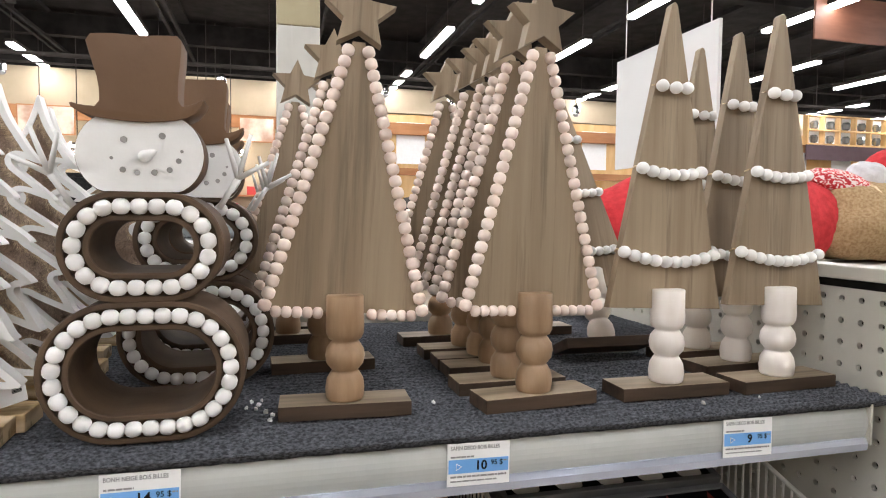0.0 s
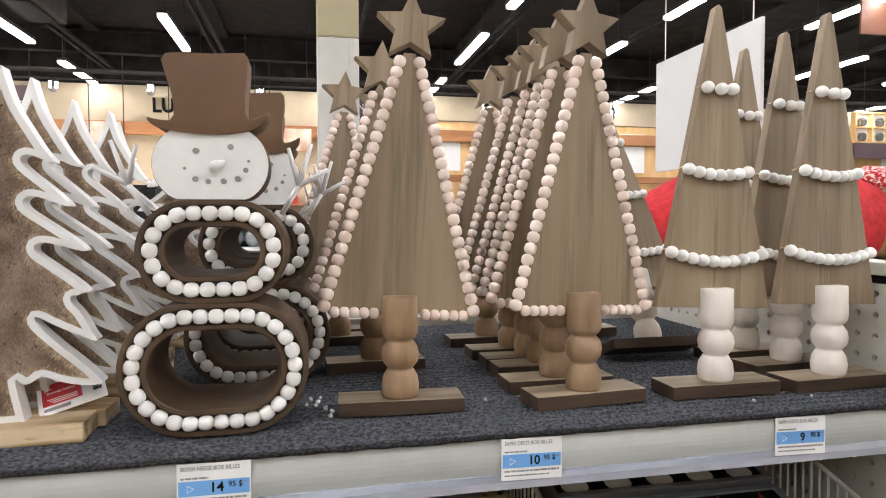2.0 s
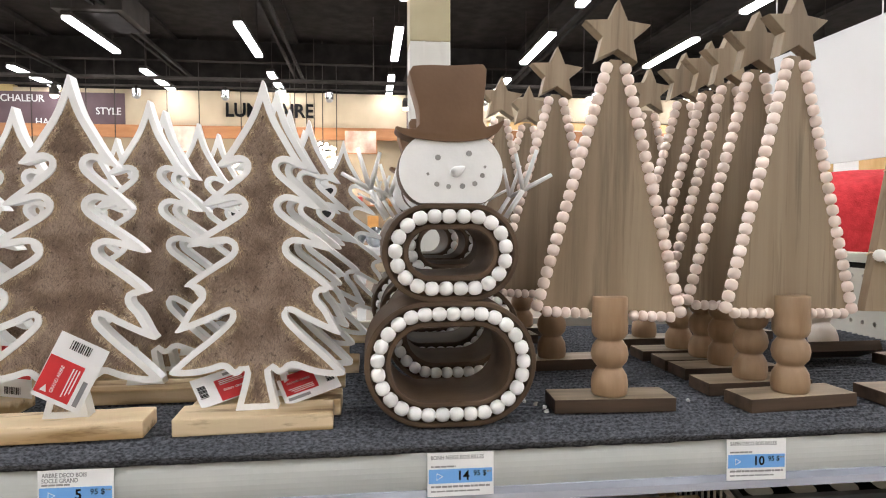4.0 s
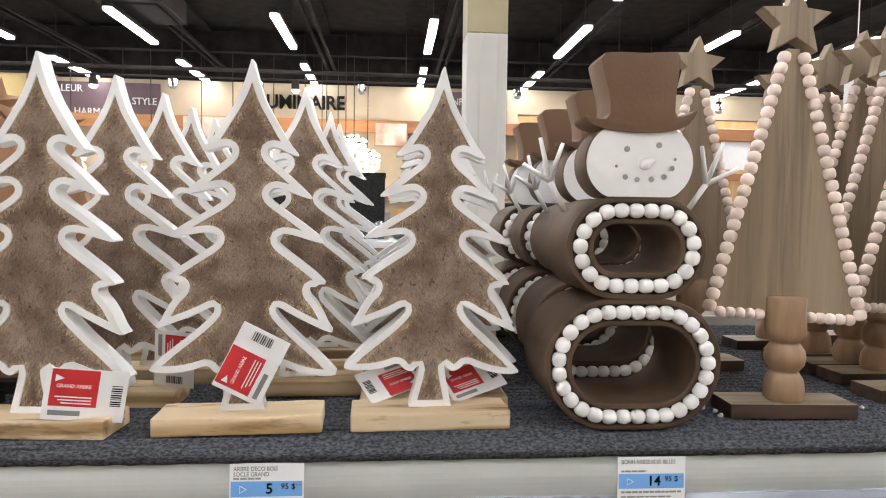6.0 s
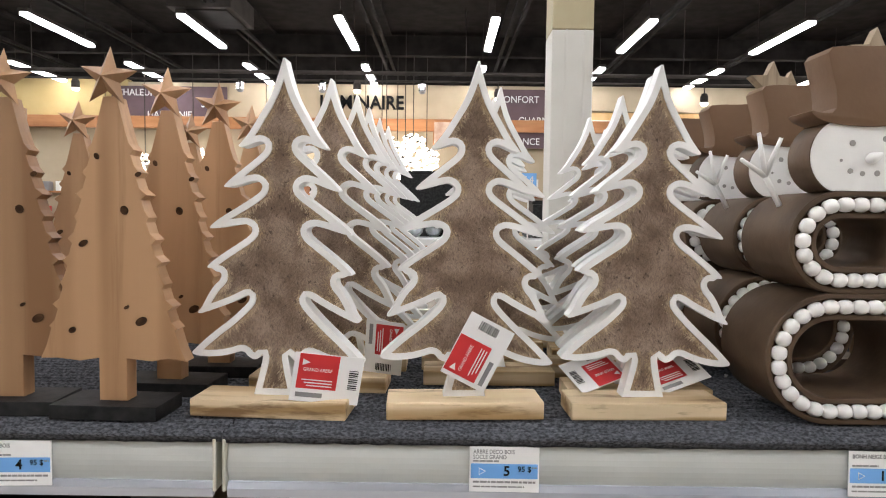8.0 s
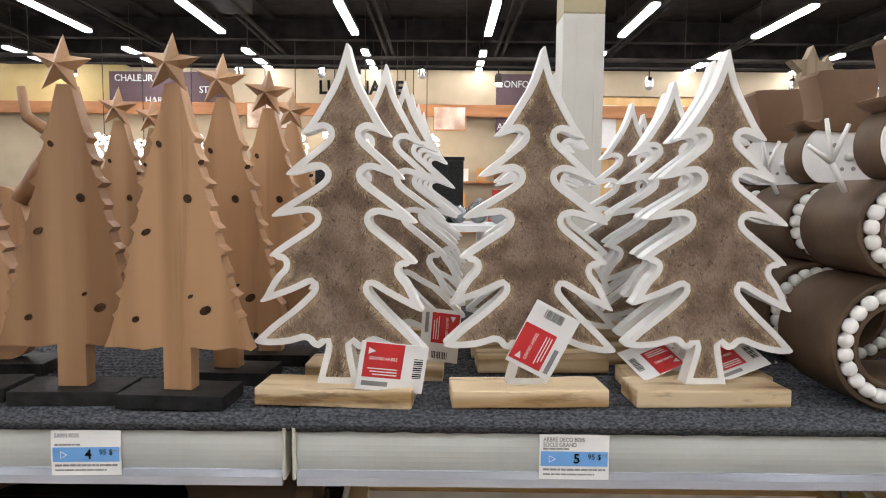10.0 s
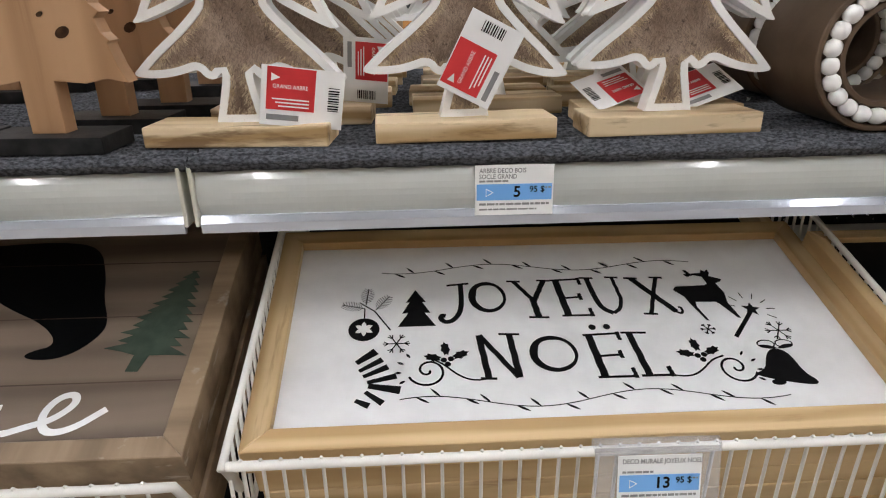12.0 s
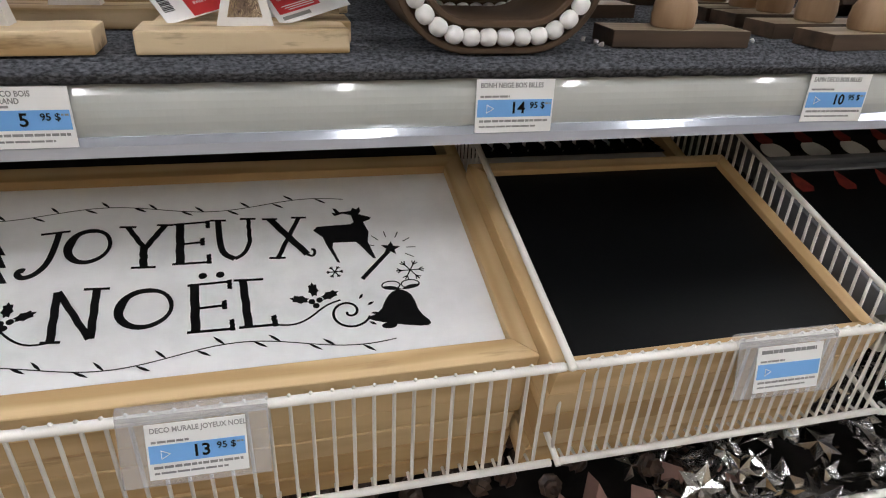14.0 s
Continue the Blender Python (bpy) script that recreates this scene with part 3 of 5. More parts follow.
def tree_outline():
    """The fir's outline: for each branch a tip, its underside and the slot above the next one."""
    branches = [
        ((0.0368, 0.2222), (0.0212, 0.2262), (0.0146, 0.2225)),
        ((0.0495, 0.1855), (0.0240, 0.1922), (0.0166, 0.1870)),
        ((0.0620, 0.1475), (0.0330, 0.1532), (0.0248, 0.1488)),
        ((0.0636, 0.1120), (0.0592, 0.1075), (0.0528, 0.1055)),
        ((0.0714, 0.0705), (0.0400, 0.0825), (0.0256, 0.0882)),
    ]
    out = [(0.0008, 0.2975), (0.0052, 0.2818), (0.0112, 0.2648), (0.0215, 0.2477), (0.0303, 0.2330)]
    for k, ((tx, tz), (ux, uz), (nx, nz)) in enumerate(branches):
        out += [(tx - 0.0008, tz + 0.0036), (tx + 0.0042, tz - 0.0022), (tx - 0.0022, tz - 0.0018)]
        out += [(ux, uz), (nx + 0.0012, nz + 0.0022), (nx - 0.0004, nz - 0.0010), (nx + 0.0016, nz - 0.0058)]
        ex, ez = branches[k + 1][0] if k < 4 else (0.0757, 0.0328)
        out += [(nx + (ex - nx) * 0.36, nz + (ez - nz) * (0.40 if k != 3 else 0.3)), (nx + (ex - nx) * 0.72, nz + (ez - nz) * (0.68 if k != 3 else 0.62))]
    out += [(0.0752, 0.0372), (0.0808, 0.0312), (0.0690, 0.0294), (0.0545, 0.0312), (0.0420, 0.0348), (0.0300, 0.0398), (0.0248, 0.0332)]
    out += [(0.0170, 0.0312), (0.0112, 0.0385), (0.0120, 0.0300), (0.0192, 0.0)]
    right = smooth_line(out, 2, closed=False)
    return right + [(-x * 0.97, z - 0.0012 * math.sin(x * 60)) for x, z in reversed(right)]


def inset_outline(full, gap):
    """The outline drawn in evenly by gap."""
    dense = []
    for a, b in zip(full, full[1:] + full[:1]):
        n = max(1, int(math.dist(a, b) / 0.0008))
        dense += [(a[0] + (b[0] - a[0]) * k / n, a[1] + (b[1] - a[1]) * k / n) for k in range(n)]
    D = np.array(dense)
    tan = np.roll(D, -2, 0) - np.roll(D, 2, 0)
    tan /= np.linalg.norm(tan, axis=1)[:, None] + 1e-9
    turn = np.sum(D[:, 0] * np.roll(D[:, 1], -1) - D[:, 1] * np.roll(D[:, 0], -1))
    inner = np.c_[-tan[:, 1], tan[:, 0]] * (1 if turn > 0 else -1)
    Q = D + gap * inner
    keep = [i for i in range(len(Q)) if np.min(np.hypot(*(D - Q[i]).T)) > gap * 0.96 and Q[i][1] > 0.002]
    pts = [tuple(Q[i]) for i in keep][::2]
    return pts


def rim_bm(outer, inner, y0, y1):
    """A flat rim between two outlines, raised from y1 to y0."""
    bm = bmesh.new()
    loops = []
    for pts in (outer, inner):
        vs = [bm.verts.new((x, y0, z)) for x, z in pts]
        loops.append((vs, [bm.edges.new((a, b)) for a, b in zip(vs, vs[1:] + vs[:1])]))
    bmesh.ops.triangle_fill(bm, edges=loops[0][1] + loops[1][1], use_beauty=True)
    for vs, _ in loops:
        low = [bm.verts.new((v.co.x, y1, v.co.z)) for v in vs]
        for k in range(len(vs)):
            q = (k + 1) % len(vs)
            bm.faces.new((vs[k], vs[q], low[q], low[k]))
    bmesh.ops.recalc_face_normals(bm, faces=bm.faces[:])
    return bm


def fur_bm():
    """Pile of short hairs; the cut edge shows pale underfur that reaches over the rim."""
    pts = inset_outline(tree_outline(), 0.0058)
    bm = bm_extrude(pts, 0.0006, 0.003)
    rnd = random.Random(5)
    rim = np.array(pts)
    tris = [f for f in bm.faces if f.normal.y < -0.9]
    area = [f.calc_area() for f in tris]
    roots = []
    for f, a in zip(tris, area):
        k = a / sum(area) * 19000
        for _ in range(int(k) + (rnd.random() < k % 1)):
            r1, r2 = sorted((rnd.random(), rnd.random()))
            v = [w.co for w in f.verts]
            roots.append(v[0] * r1 + v[1] * (r2 - r1) + v[2] * (1 - r2))
    for c in roots:
        edge = float(np.min(np.hypot(rim[:, 0] - c.x, rim[:, 1] - c.z)))
        sway = 1.5 * noise.noise((c.x * 45, c.z * 45, 1.0)) + rnd.gauss(0, 0.55)
        L = rnd.uniform(0.0022, 0.0046) * (1.25 if edge < 0.004 else 1)
        d = Vector((math.sin(sway), -0.38, -math.cos(sway))).normalized() * L
        s = Vector((math.cos(sway), 0, math.sin(sway))) * 0.00042
        f = bm.faces.new([bm.verts.new(q) for q in (c - s, c + s, c + d)])
        f.material_index = 1 if edge < rnd.uniform(0.0005, 0.0055) else 0
    return bm


def fur_tree(side_lean=1.8):
    p = thing("fur_tree", "white-edged fir cut-out covered in brown faux fur", "christmas tree", "faux fur trees")
    rnd = random.Random(3)
    bm = bm_box(-0.069, 0.069, -0.021, 0.024, 0, 0.0155, 0.0015)
    bmesh.ops.subdivide_edges(bm, edges=[e for e in bm.edges if abs(e.verts[0].co.x - e.verts[1].co.x) > 0.08], cuts=9)
    for v in bm.verts:
        if abs(v.co.x) < 0.067:
            v.co.y += 0.0012 * noise.noise((v.co.x * 40, v.co.z * 60, 2)) * (1 if v.co.y < 0 else 2.5)
        if v.co.z > 0.01:
            v.co.z += 0.0009 * noise.noise((v.co.x * 45, v.co.y * 30, 0))
    part("base", bm, M_PALLET, p, "rough light pine base with bark edge")
    up = Matrix.Translation((0, 0.0, 0.0158)) @ pose(0, 0, 0, 0, side_lean, 0)
    part("body", bm_extrude(tree_outline(), 0.0021, 0.015, 0.0), M_WHITE, p, "white painted board", m=up)
    part("rim", rim_bm(tree_outline(), inset_outline(tree_outline(), 0.0057), -0.0012, 0.002), M_WHITE, p, "raised white rim", m=up)
    fur = mesh_of("fur", fur_bm(), M_FUR)
    fur.materials.append(M_UNDERFUR)
    part("fur", fur, None, p, "brown faux fur front with pale cut edges", m=up)
    return p


def stadium(w, h, n=14):
    """Rounded oval outline of half width w and half height h."""
    r = h
    s = w - r
    out = []
    for k in range(n + 1):
        t = -math.pi / 2 + math.pi * k / n
        out.append((s + r * math.cos(t), r * math.sin(t)))
    for k in range(n + 1):
        t = math.pi / 2 + math.pi * k / n
        out.append((-s + r * math.cos(t), r * math.sin(t)))
    return out


def oval_ring(w, h, cz, d0, d1, wall=0.005, groove=0.0135, n=14):
    """Double-walled oval tube with a bead channel in its front."""
    bm = bmesh.new()
    prof = [(0.0, d1), (0.0, d0 + 0.001), (0.001, d0), (wall - 0.001, d0), (wall, d0 + 0.001), (wall, d0 + 0.006), (wall + groove, d0 + 0.006), (wall + groove, d0 + 0.001), (wall + groove + 0.001, d0), (2 * wall + groove - 0.001, d0), (2 * wall + groove, d0 + 0.001), (2 * wall + groove, d1)]
    rings = []
    for inset, y in prof:
        rings.append([bm.verts.new((x, y, z + cz)) for x, z in stadium(w - inset, h - inset, n)])
    rings.append(rings[0])
    for a, b in zip(rings, rings[1:]):
        m = len(a)
        for k in range(m):
            bm.faces.new((a[k], a[(k + 1) % m], b[(k + 1) % m], b[k]))
    bmesh.ops.recalc_face_normals(bm, faces=bm.faces[:])
    return bm


def on_stadium(w, h, step):
    s = w - h
    total = 4 * s + 2 * math.pi * h
    n = round(total / step)
    out = []
    for k in range(n):
        d = total * k / n
        if d < 2 * s:
            out.append((-s + d, -h, math.pi / 2))
        elif d < 2 * s + math.pi * h:
            t = (d - 2 * s) / h - math.pi / 2
            out.append((s + h * math.cos(t), h * math.sin(t), t))
        elif d < 4 * s + math.pi * h:
            out.append((s - (d - 2 * s - math.pi * h), h, math.pi / 2))
        else:
            t = (d - 4 * s - math.pi * h) / h + math.pi / 2
            out.append((-s + h * math.cos(t), h * math.sin(t), t))
    return out


def soft_edged(me):
    """Round sides shade smoothly, corners stay crisp."""
    me.set_sharp_from_angle(angle=radians(32))
    return me


def snowman():
    p = thing("snowman", "brown wooden snowman of beaded ovals with white face and top hat", "snowman", "wooden snowmen")
    h2, w2, h1, w1 = 0.0575, 0.0785, 0.0442, 0.062
    c2, c1 = h2, 2 * h2 + h1 - 0.0005
    D = 0.088
    for nm, w, h, c in (("lower_oval", w2, h2, c2), ("upper_oval", w1, h1, c1)):
        o = part(nm, soft_edged(mesh_of(nm, oval_ring(w, h, c, 0, D, n=28), M_BROWN, True)), None, p)
        for x, z, t in on_stadium(w - 0.0118, h - 0.0118, 0.0129):
            part("bead", BEADS, None, o, m=pose(x, 0.0008, c + z, 0, -math.degrees(t), 0))
    zb = 2 * h2 + 2 * h1 - 0.001
    head = [(x * 0.96, z) for x, z in stadium(0.0495, 0.033, 24)]
    head = [(x, max(z, -0.030)) for x, z in head]
    hz = zb + 0.030
    part("head", soft_edged(mesh_of("head", bm_extrude([(x, z + hz) for x, z in head], 0.0015, 0.036, 0.0008), M_BROWN, True)), None, p)
    face = part("face", bm_extrude([(x * 0.985, z * 0.985 + hz) for x, z in head], 0.0, 0.0014, 0.0005), M_WHITE, p, "white painted face with grey dots")
    for x, z, r in [(-0.012, 0.011, 0.0026), (0.016, 0.0148, 0.0026), (-0.021, -0.0036, 0.0013), (0.0305, 0.003, 0.0013), (-0.013, -0.0126, 0.0023), (-0.0025, -0.0147, 0.0022), (0.010, -0.0143, 0.0025), (0.0212, -0.012, 0.0023), (0.028, -0.0047, 0.0022)]:
        part("dot", moved(bm_lathe([(r, 0), (r, 0.0004)], 14), pose(x, 0, hz + z, 90)), M_GREY, face)
    nose = ball(1.0, 16, 10)
    for v in nose.verts:
        v.co = Vector((v.co.x * (0.0092 if v.co.x > 0 else 0.0058), v.co.y * 0.0058 * (1 - 0.35 * max(0, v.co.x)), v.co.z * 0.0047 * (1 - 0.4 * max(0, v.co.x))))
    part("nose", nose, M_WHITE, face, "white carrot nose", m=pose(0.004, -0.003, hz - 0.0015, 0, -28, 0), smooth=True)
    bz = zb + 0.0575
    hat = [(-0.048, bz + 0.006), (-0.050, bz + 0.011), (-0.042, bz + 0.0085), (-0.0285, bz + 0.008), (-0.0285, bz + 0.026), (-0.034, bz + 0.045), (-0.0385, bz + 0.0625), (-0.02, bz + 0.0645), (0.0, bz + 0.064), (0.018, bz + 0.0655), (0.0315, bz + 0.066), (0.031, bz + 0.05), (0.0285, bz + 0.03), (0.0285, bz + 0.0105), (0.039, bz + 0.0125), (0.048, bz + 0.0185), (0.047, bz + 0.013), (0.039, bz + 0.003), (0.022, bz - 0.0015), (0.0, bz - 0.003), (-0.022, bz - 0.0015), (-0.038, bz + 0.001)]
    part("hat", soft_edged(mesh_of("hat", bm_extrude(smooth_line(hat, 1), -0.003, 0.034, 0.0009), M_HAT, True)), None, p, "brown wooden top hat")
    for s in (-1, 1):
        x0, z0 = s * 0.056, zb - 0.012
        fork = (x0 + s * 0.016, 0.026, z0 + 0.026)
        a = part("arm", bm_tube([(x0, 0.03, z0), fork], 0.0026, 7), M_WHITE, p, "white painted twig arm", smooth=True)
        for dx, dz in ((-0.009, 0.033), (0.011, 0.037), (0.0255, 0.014)):
            part("twig", bm_tube([fork, (fork[0] + s * dx, 0.018, fork[2] + dz)], 0.0026, 7, 0.0018), M_WHITE, a, smooth=True)
    return p


def raw_tree():
    """Jagged plank tree with a faceted star and black base."""
    p = thing("plank_tree", "raw tan wooden tree with jagged edges and a faceted star", "christmas tree", "raw wooden trees")
    part("base", bm_box(-0.047, 0.047, -0.024, 0.024, 0, 0.0125, 0.0008), M_BLACKBASE, p, "black painted base")
    T = pose(0, 0, 0, 0, 0.2, 0)
    z0, z1 = 0.048, 0.270

    def edge(side):
        pts = [(side * 0.0655, z0 + 0.0005), (side * 0.06, z0 + 0.012), (side * 0.0555, z0 + 0.027)]
        for k in range(9):
            z = z0 + 0.03 + k * 0.0192
            half = 0.051 * (1 - (z - z0) / (z1 - z0)) ** 1.06 + 0.0098
            pts += [(side * (half + 0.0040 + 0.0018 * math.sin(k * 2.3)), z - 0.001), (side * (half - 0.0012), z + 0.0045), (side * (half - 0.0042), z + 0.0140)]
        return pts
    r = edge(1)
    l = edge(-1)
    outline = [(0.0125, 0.0125), (0.0125, z0 + 0.002), (0.035, z0), (0.05, z0 + 0.003)] + r + [(0.006, z1 + 0.006), (-0.006, z1 + 0.006)] + l[::-1] + [(-0.05, z0 + 0.001), (-0.03, z0 - 0.001), (-0.0125, z0 + 0.002), (-0.0125, 0.0125)]
    part("plank", bm_extrude(outline, -0.007, 0.009, 0.0007), M_RAW, p, m=T)
    for x, z, a, b in [(-0.012, 0.225, 0.0022, 0.003), (0.012, 0.179, 0.0035, 0.004), (-0.025, 0.15, 0.0045, 0.0026), (0.013, 0.095, 0.0026, 0.0015), (0.026, 0.083, 0.0055, 0.0036), (-0.036, 0.074, 0.0035, 0.0026), (0.0245, 0.21, 0.003, 0.002)]:
        bm = bm_lathe([(1, -0.0003), (1, 0.0004), (0.8, 0.0004)], 12)
        moved(bm, pose(x, -0.0072, z, 90, 0, 0) @ Matrix.Rotation(0.5, 4, "Z") @ Matrix.Diagonal((a, b, 1, 1)))
        part("knot_hole", bm, M_HOLE, p, "dark knot hole", m=T)
    bm = bmesh.new()
    ring = [bm.verts.new((x, -0.006, z)) for x, z in star_pts(0, 0, 0.0265, 0.42, 0.08)]
    front, back = bm.verts.new((0, -0.017, 0)), bm.verts.new((0, 0.008, 0))
    for k in range(10):
        bm.faces.new((ring[k], ring[(k + 1) % 10], front))
        bm.faces.new((ring[(k + 1) % 10], ring[k], back))
    bmesh.ops.recalc_face_normals(bm, faces=bm.faces[:])
    part("star", bm, M_RAW, p, "faceted wooden star", m=T @ pose(0, -0.002, z1 + 0.021))
    return p


def place(maker, rows, labels=None):
    first = None
    for k, (x, y, *turn) in enumerate(rows):
        m = pose(x, y, Z0 + (turn[2] if len(turn) > 2 else 0), turn[1] if len(turn) > 1 else 0, 0, turn[0] if turn else 0)
        if first is None:
            first = maker()
            first.matrix_basis = m
        else:
            copy_thing(first, m)
    return first


place(lambda: bead_tree(6.0, 3.2), [(0.086, 0.727, -3), (0.079, 0.905, 2), (0.043, 1.08, 4), (0.10, 1.145, -2)])
place(bead_tree, [(0.272, 0.713, 5), (0.266, 0.772, 1), (0.275, 0.84, 1), (0.274, 0.885, -1), (0.27, 0.942, 0), (0.26, 1.03, 1)])
place(swag_tree, [(0.425, 0.715, 0), (0.565, 0.712, 3), (0.572, 0.785, 4), (0.572, 0.86, 2), (0.448, 0.885, 0, -23, 0.01), (0.42, 1.07, 0)])
place(fur_tree, [(-0.588, 0.70, -4), (-0.562, 0.783, -2), (-0.548, 0.868, 1), (-0.545, 0.955, -2), (-0.54, 1.04, 2), (-0.535, 1.12, 0),
                 (-0.418, 0.703, 3), (-0.389, 0.815, 1), (-0.392, 0.875, -2), (-0.378, 0.965, 2), (-0.375, 1.06, -1),
                 (-0.256, 0.708, 2), (-0.25, 0.752, 0), (-0.25, 0.853, 2), (-0.235, 0.925, -1), (-0.25, 1.01, 1), (-0.2, 1.12, 0)])
place(snowman, [(-0.08, 0.682, 0), (-0.056, 0.842, 1), (-0.062, 0.965, -2), (-0.07, 1.085, 2)])
place(raw_tree, [(-0.725, 0.692, -3), (-0.708, 0.765, -4), (-0.684, 0.835, 0), (-0.692, 0.975, 2), (-0.822, 0.70, 2), (-0.905, 0.955, 0), (-0.9, 1.04, -3), (-0.925, 0.705, 3), (-0.8, 1.05, 0)])

# ---- price labels ----


def bars(parent, x0, x1, z, h, n, rnd, material=None):
    """Unreadable small print as short bars."""
    x = x0
    bms = []
    while x < x1:
        w = rnd.uniform(0.002, 0.006) * n
        bms.append(bm_box(x, min(x + w, x1), -0.00035, -0.00005, z, z + h))
        x += w + 0.0007
    part("small_print", join(*bms), material or M_GINK, parent)


def price_label(m, lines, price, seed=0, w=0.057, h=0.037, plain=False):
    p = thing("price_label", "white and blue paper price label on the shelf edge" if not plain else "white and blue price label with blurred print", "price label", "price labels", m=m)
    card = part("card", bm_box(-w / 2, w / 2, 0, 0.0006, -h, 0), M_PAPER, p)
    band = part("blue_band", bm_box(-w / 2 + 0.0012, w / 2 - 0.0012, -0.0003, -0.00002, -h * 0.70, -h * 0.375), M_BLUE, p, "blue price band")
    rnd = random.Random(seed)
    for k, t in enumerate(lines):
        bm = text_bm(t, 0.0048, 0.0001, 0.84, 0.015)
        xs = [v.co.x for v in bm.verts]
        moved(bm, Matrix.Translation((-w / 2 + 0.003 - min(xs), -0.0002, -0.0042 - 0.0043 * k)) @ UP)
        part("print", bm, M_GINK, card)
    if not lines:
        bars(card, -w / 2 + 0.003, w / 2 - 0.006, -0.0055, 0.0028, 1.6, rnd)
    bars(card, -w / 2 + 0.003, -w / 2 + 0.024, -h * 0.335, 0.0014, 1, rnd)
    bars(card, -w / 2 + 0.003, w / 2 - 0.003, -h * 0.80, 0.0016, 1, rnd)
    bars(card, -w / 2 + 0.003, w / 2 - 0.012, -h * 0.90, 0.0012, 1.4, rnd)
    tri = [(-w / 2 + 0.008, -h * 0.47), (-w / 2 + 0.013, -h * 0.54), (-w / 2 + 0.008, -h * 0.62)]
    part("arrow", bm_tube([(x, -0.0004, z) for x, z in tri], 0.00045, 5, closed=True), M_PAPER, band)
    if price:
        part("price", moved(text_bm(price, 0.0112, 0.0001, 1.0, 0.02), pose(0.002, -0.0005, -h * 0.54, 90)), M_INK, band)
        part("cents", moved(text_bm("95 $", 0.0062, 0.0001, 1.0, 0.01), pose(0.0165, -0.0005, -h * 0.49, 90)), M_INK, band)
        bars(band, 0.0225, 0.0265, -h * 0.47, 0.0012, 0.5, rnd)
    return p


LEAN = 5
for x, lines, price, roll in [(-0.386, ("ARBRE DECO BOIS", "SOCLE GRAND"), "5", 0.3), (-0.077, ("BONH NEIGE BOIS BILLES",), "14", 0.3), (0.193, ("SAPIN DECO BOIS BILLES",), "10", 1), (0.472, ("SAPIN DECO BOIS BILLES",), "9", 1.2), (-0.785, ("SAPIN BOIS",), "4", -1.0)]:
    price_label(pose(x, 0.6465, 1.190, -LEAN * 0.4, roll, 0), lines, price, int(price))

# ---- swing tags on the fur trees ----


def swing_tag(m, label="white and red hang tag with a logo bar"):
    p = thing("hang_tag", label, "tag", "hang tags", m=m)
    part("card", bm_box(-0.0185, 0.0185, -0.0006, 0, -0.026, 0.026, 0.0002), M_PAPER, p)
    red = part("red_field", bm_box(-0.0178, 0.0085, -0.0009, -0.00065, -0.0225, 0.0075), M_RED, p, "red printed field")
    part("print", moved(text_bm("GRAND ARBRE", 0.0036, 0.0001, 0.9), pose(-0.006, -0.0011, -0.008, 90) @ pose(0, 0, 0, 0, 0, 90)), M_PAPER, red)
    part("tree_mark", bm_extrude([(-0.014, -0.020), (-0.009, -0.020), (-0.0115, -0.0145)], -0.0012, -0.001), M_PAPER, red)
    part("logo_bar", bm_box(0.0115, 0.0150, -0.0009, -0.00065, -0.022, -0.002), M_GINK, p, "grey logo bar")
    for k in range(10):
        part("barcode_bar", bm_box(-0.008 + 0.0016 * k, -0.008 + 0.0016 * k + (0.0009 if k % 3 else 0.0005), -0.0009, -0.00065, 0.016, 0.023), M_INK, p)
    for k in range(3):
        bm = bm_box(0.0013 + 0.0022 * k, 0.0021 + 0.0022 * k, -0.0011, -0.00092, -0.019 + 0.002 * k, 0.004)
        part("print_line", bm, M_PAPER, red)
    return p


BIG = Matrix.Scale(1.15, 4)
TAG = swing_tag(pose(-0.407, 0.689, 1.2585, 0, 27, 0) @ BIG)
LIE = pose(0, 0, 0, -58, 0, 0)
for m in [pose(-0.538, 0.684, 1.2345, -8, 99, 8) @ Matrix.Scale(0.87, 4), pose(-0.292, 0.744, 1.2295, 0, 0, 6) @ LIE @ pose(0, 0, 0, 0, -113, 0) @ Matrix.Scale(0.8, 4), pose(-0.213, 0.746, 1.229, 0, 0, -8) @ LIE @ pose(0, 0, 0, 0, 62, 0) @ Matrix.Scale(0.8, 4), pose(-0.497, 0.772, 1.244, -6, 185, -8) @ Matrix.Scale(0.8, 4)]:
    copy_thing(TAG, m @ BIG)

# ---- crumbs of white foam ----
rnd = random.Random(9)
for k, (x, y) in enumerate([(0.175, 0.736), (0.0, 0.775), (0.007, 0.765), (0.014, 0.742), (0.005, 0.752), (-0.004, 0.757), (0.01, 0.78), (-0.118, 0.845), (0.018, 0.715), (0.02, 0.729), (0.51, 0.675), (0.44, 0.672)]):
    bm = ball(rnd.uniform(0.0014, 0.0028), 6, 4)
    for v in bm.verts:
        v.co *= rnd.uniform(0.6, 1.3)
    solid("foam_crumb", bm, M_WHITE, "small white foam crumb on the carpet", "crumb", "foam crumbs", m=pose(x, y, Z0 + 0.001))

# ---- wire baskets below with boards ----
SL = 16.7
BF = 0.55        # front of the baskets


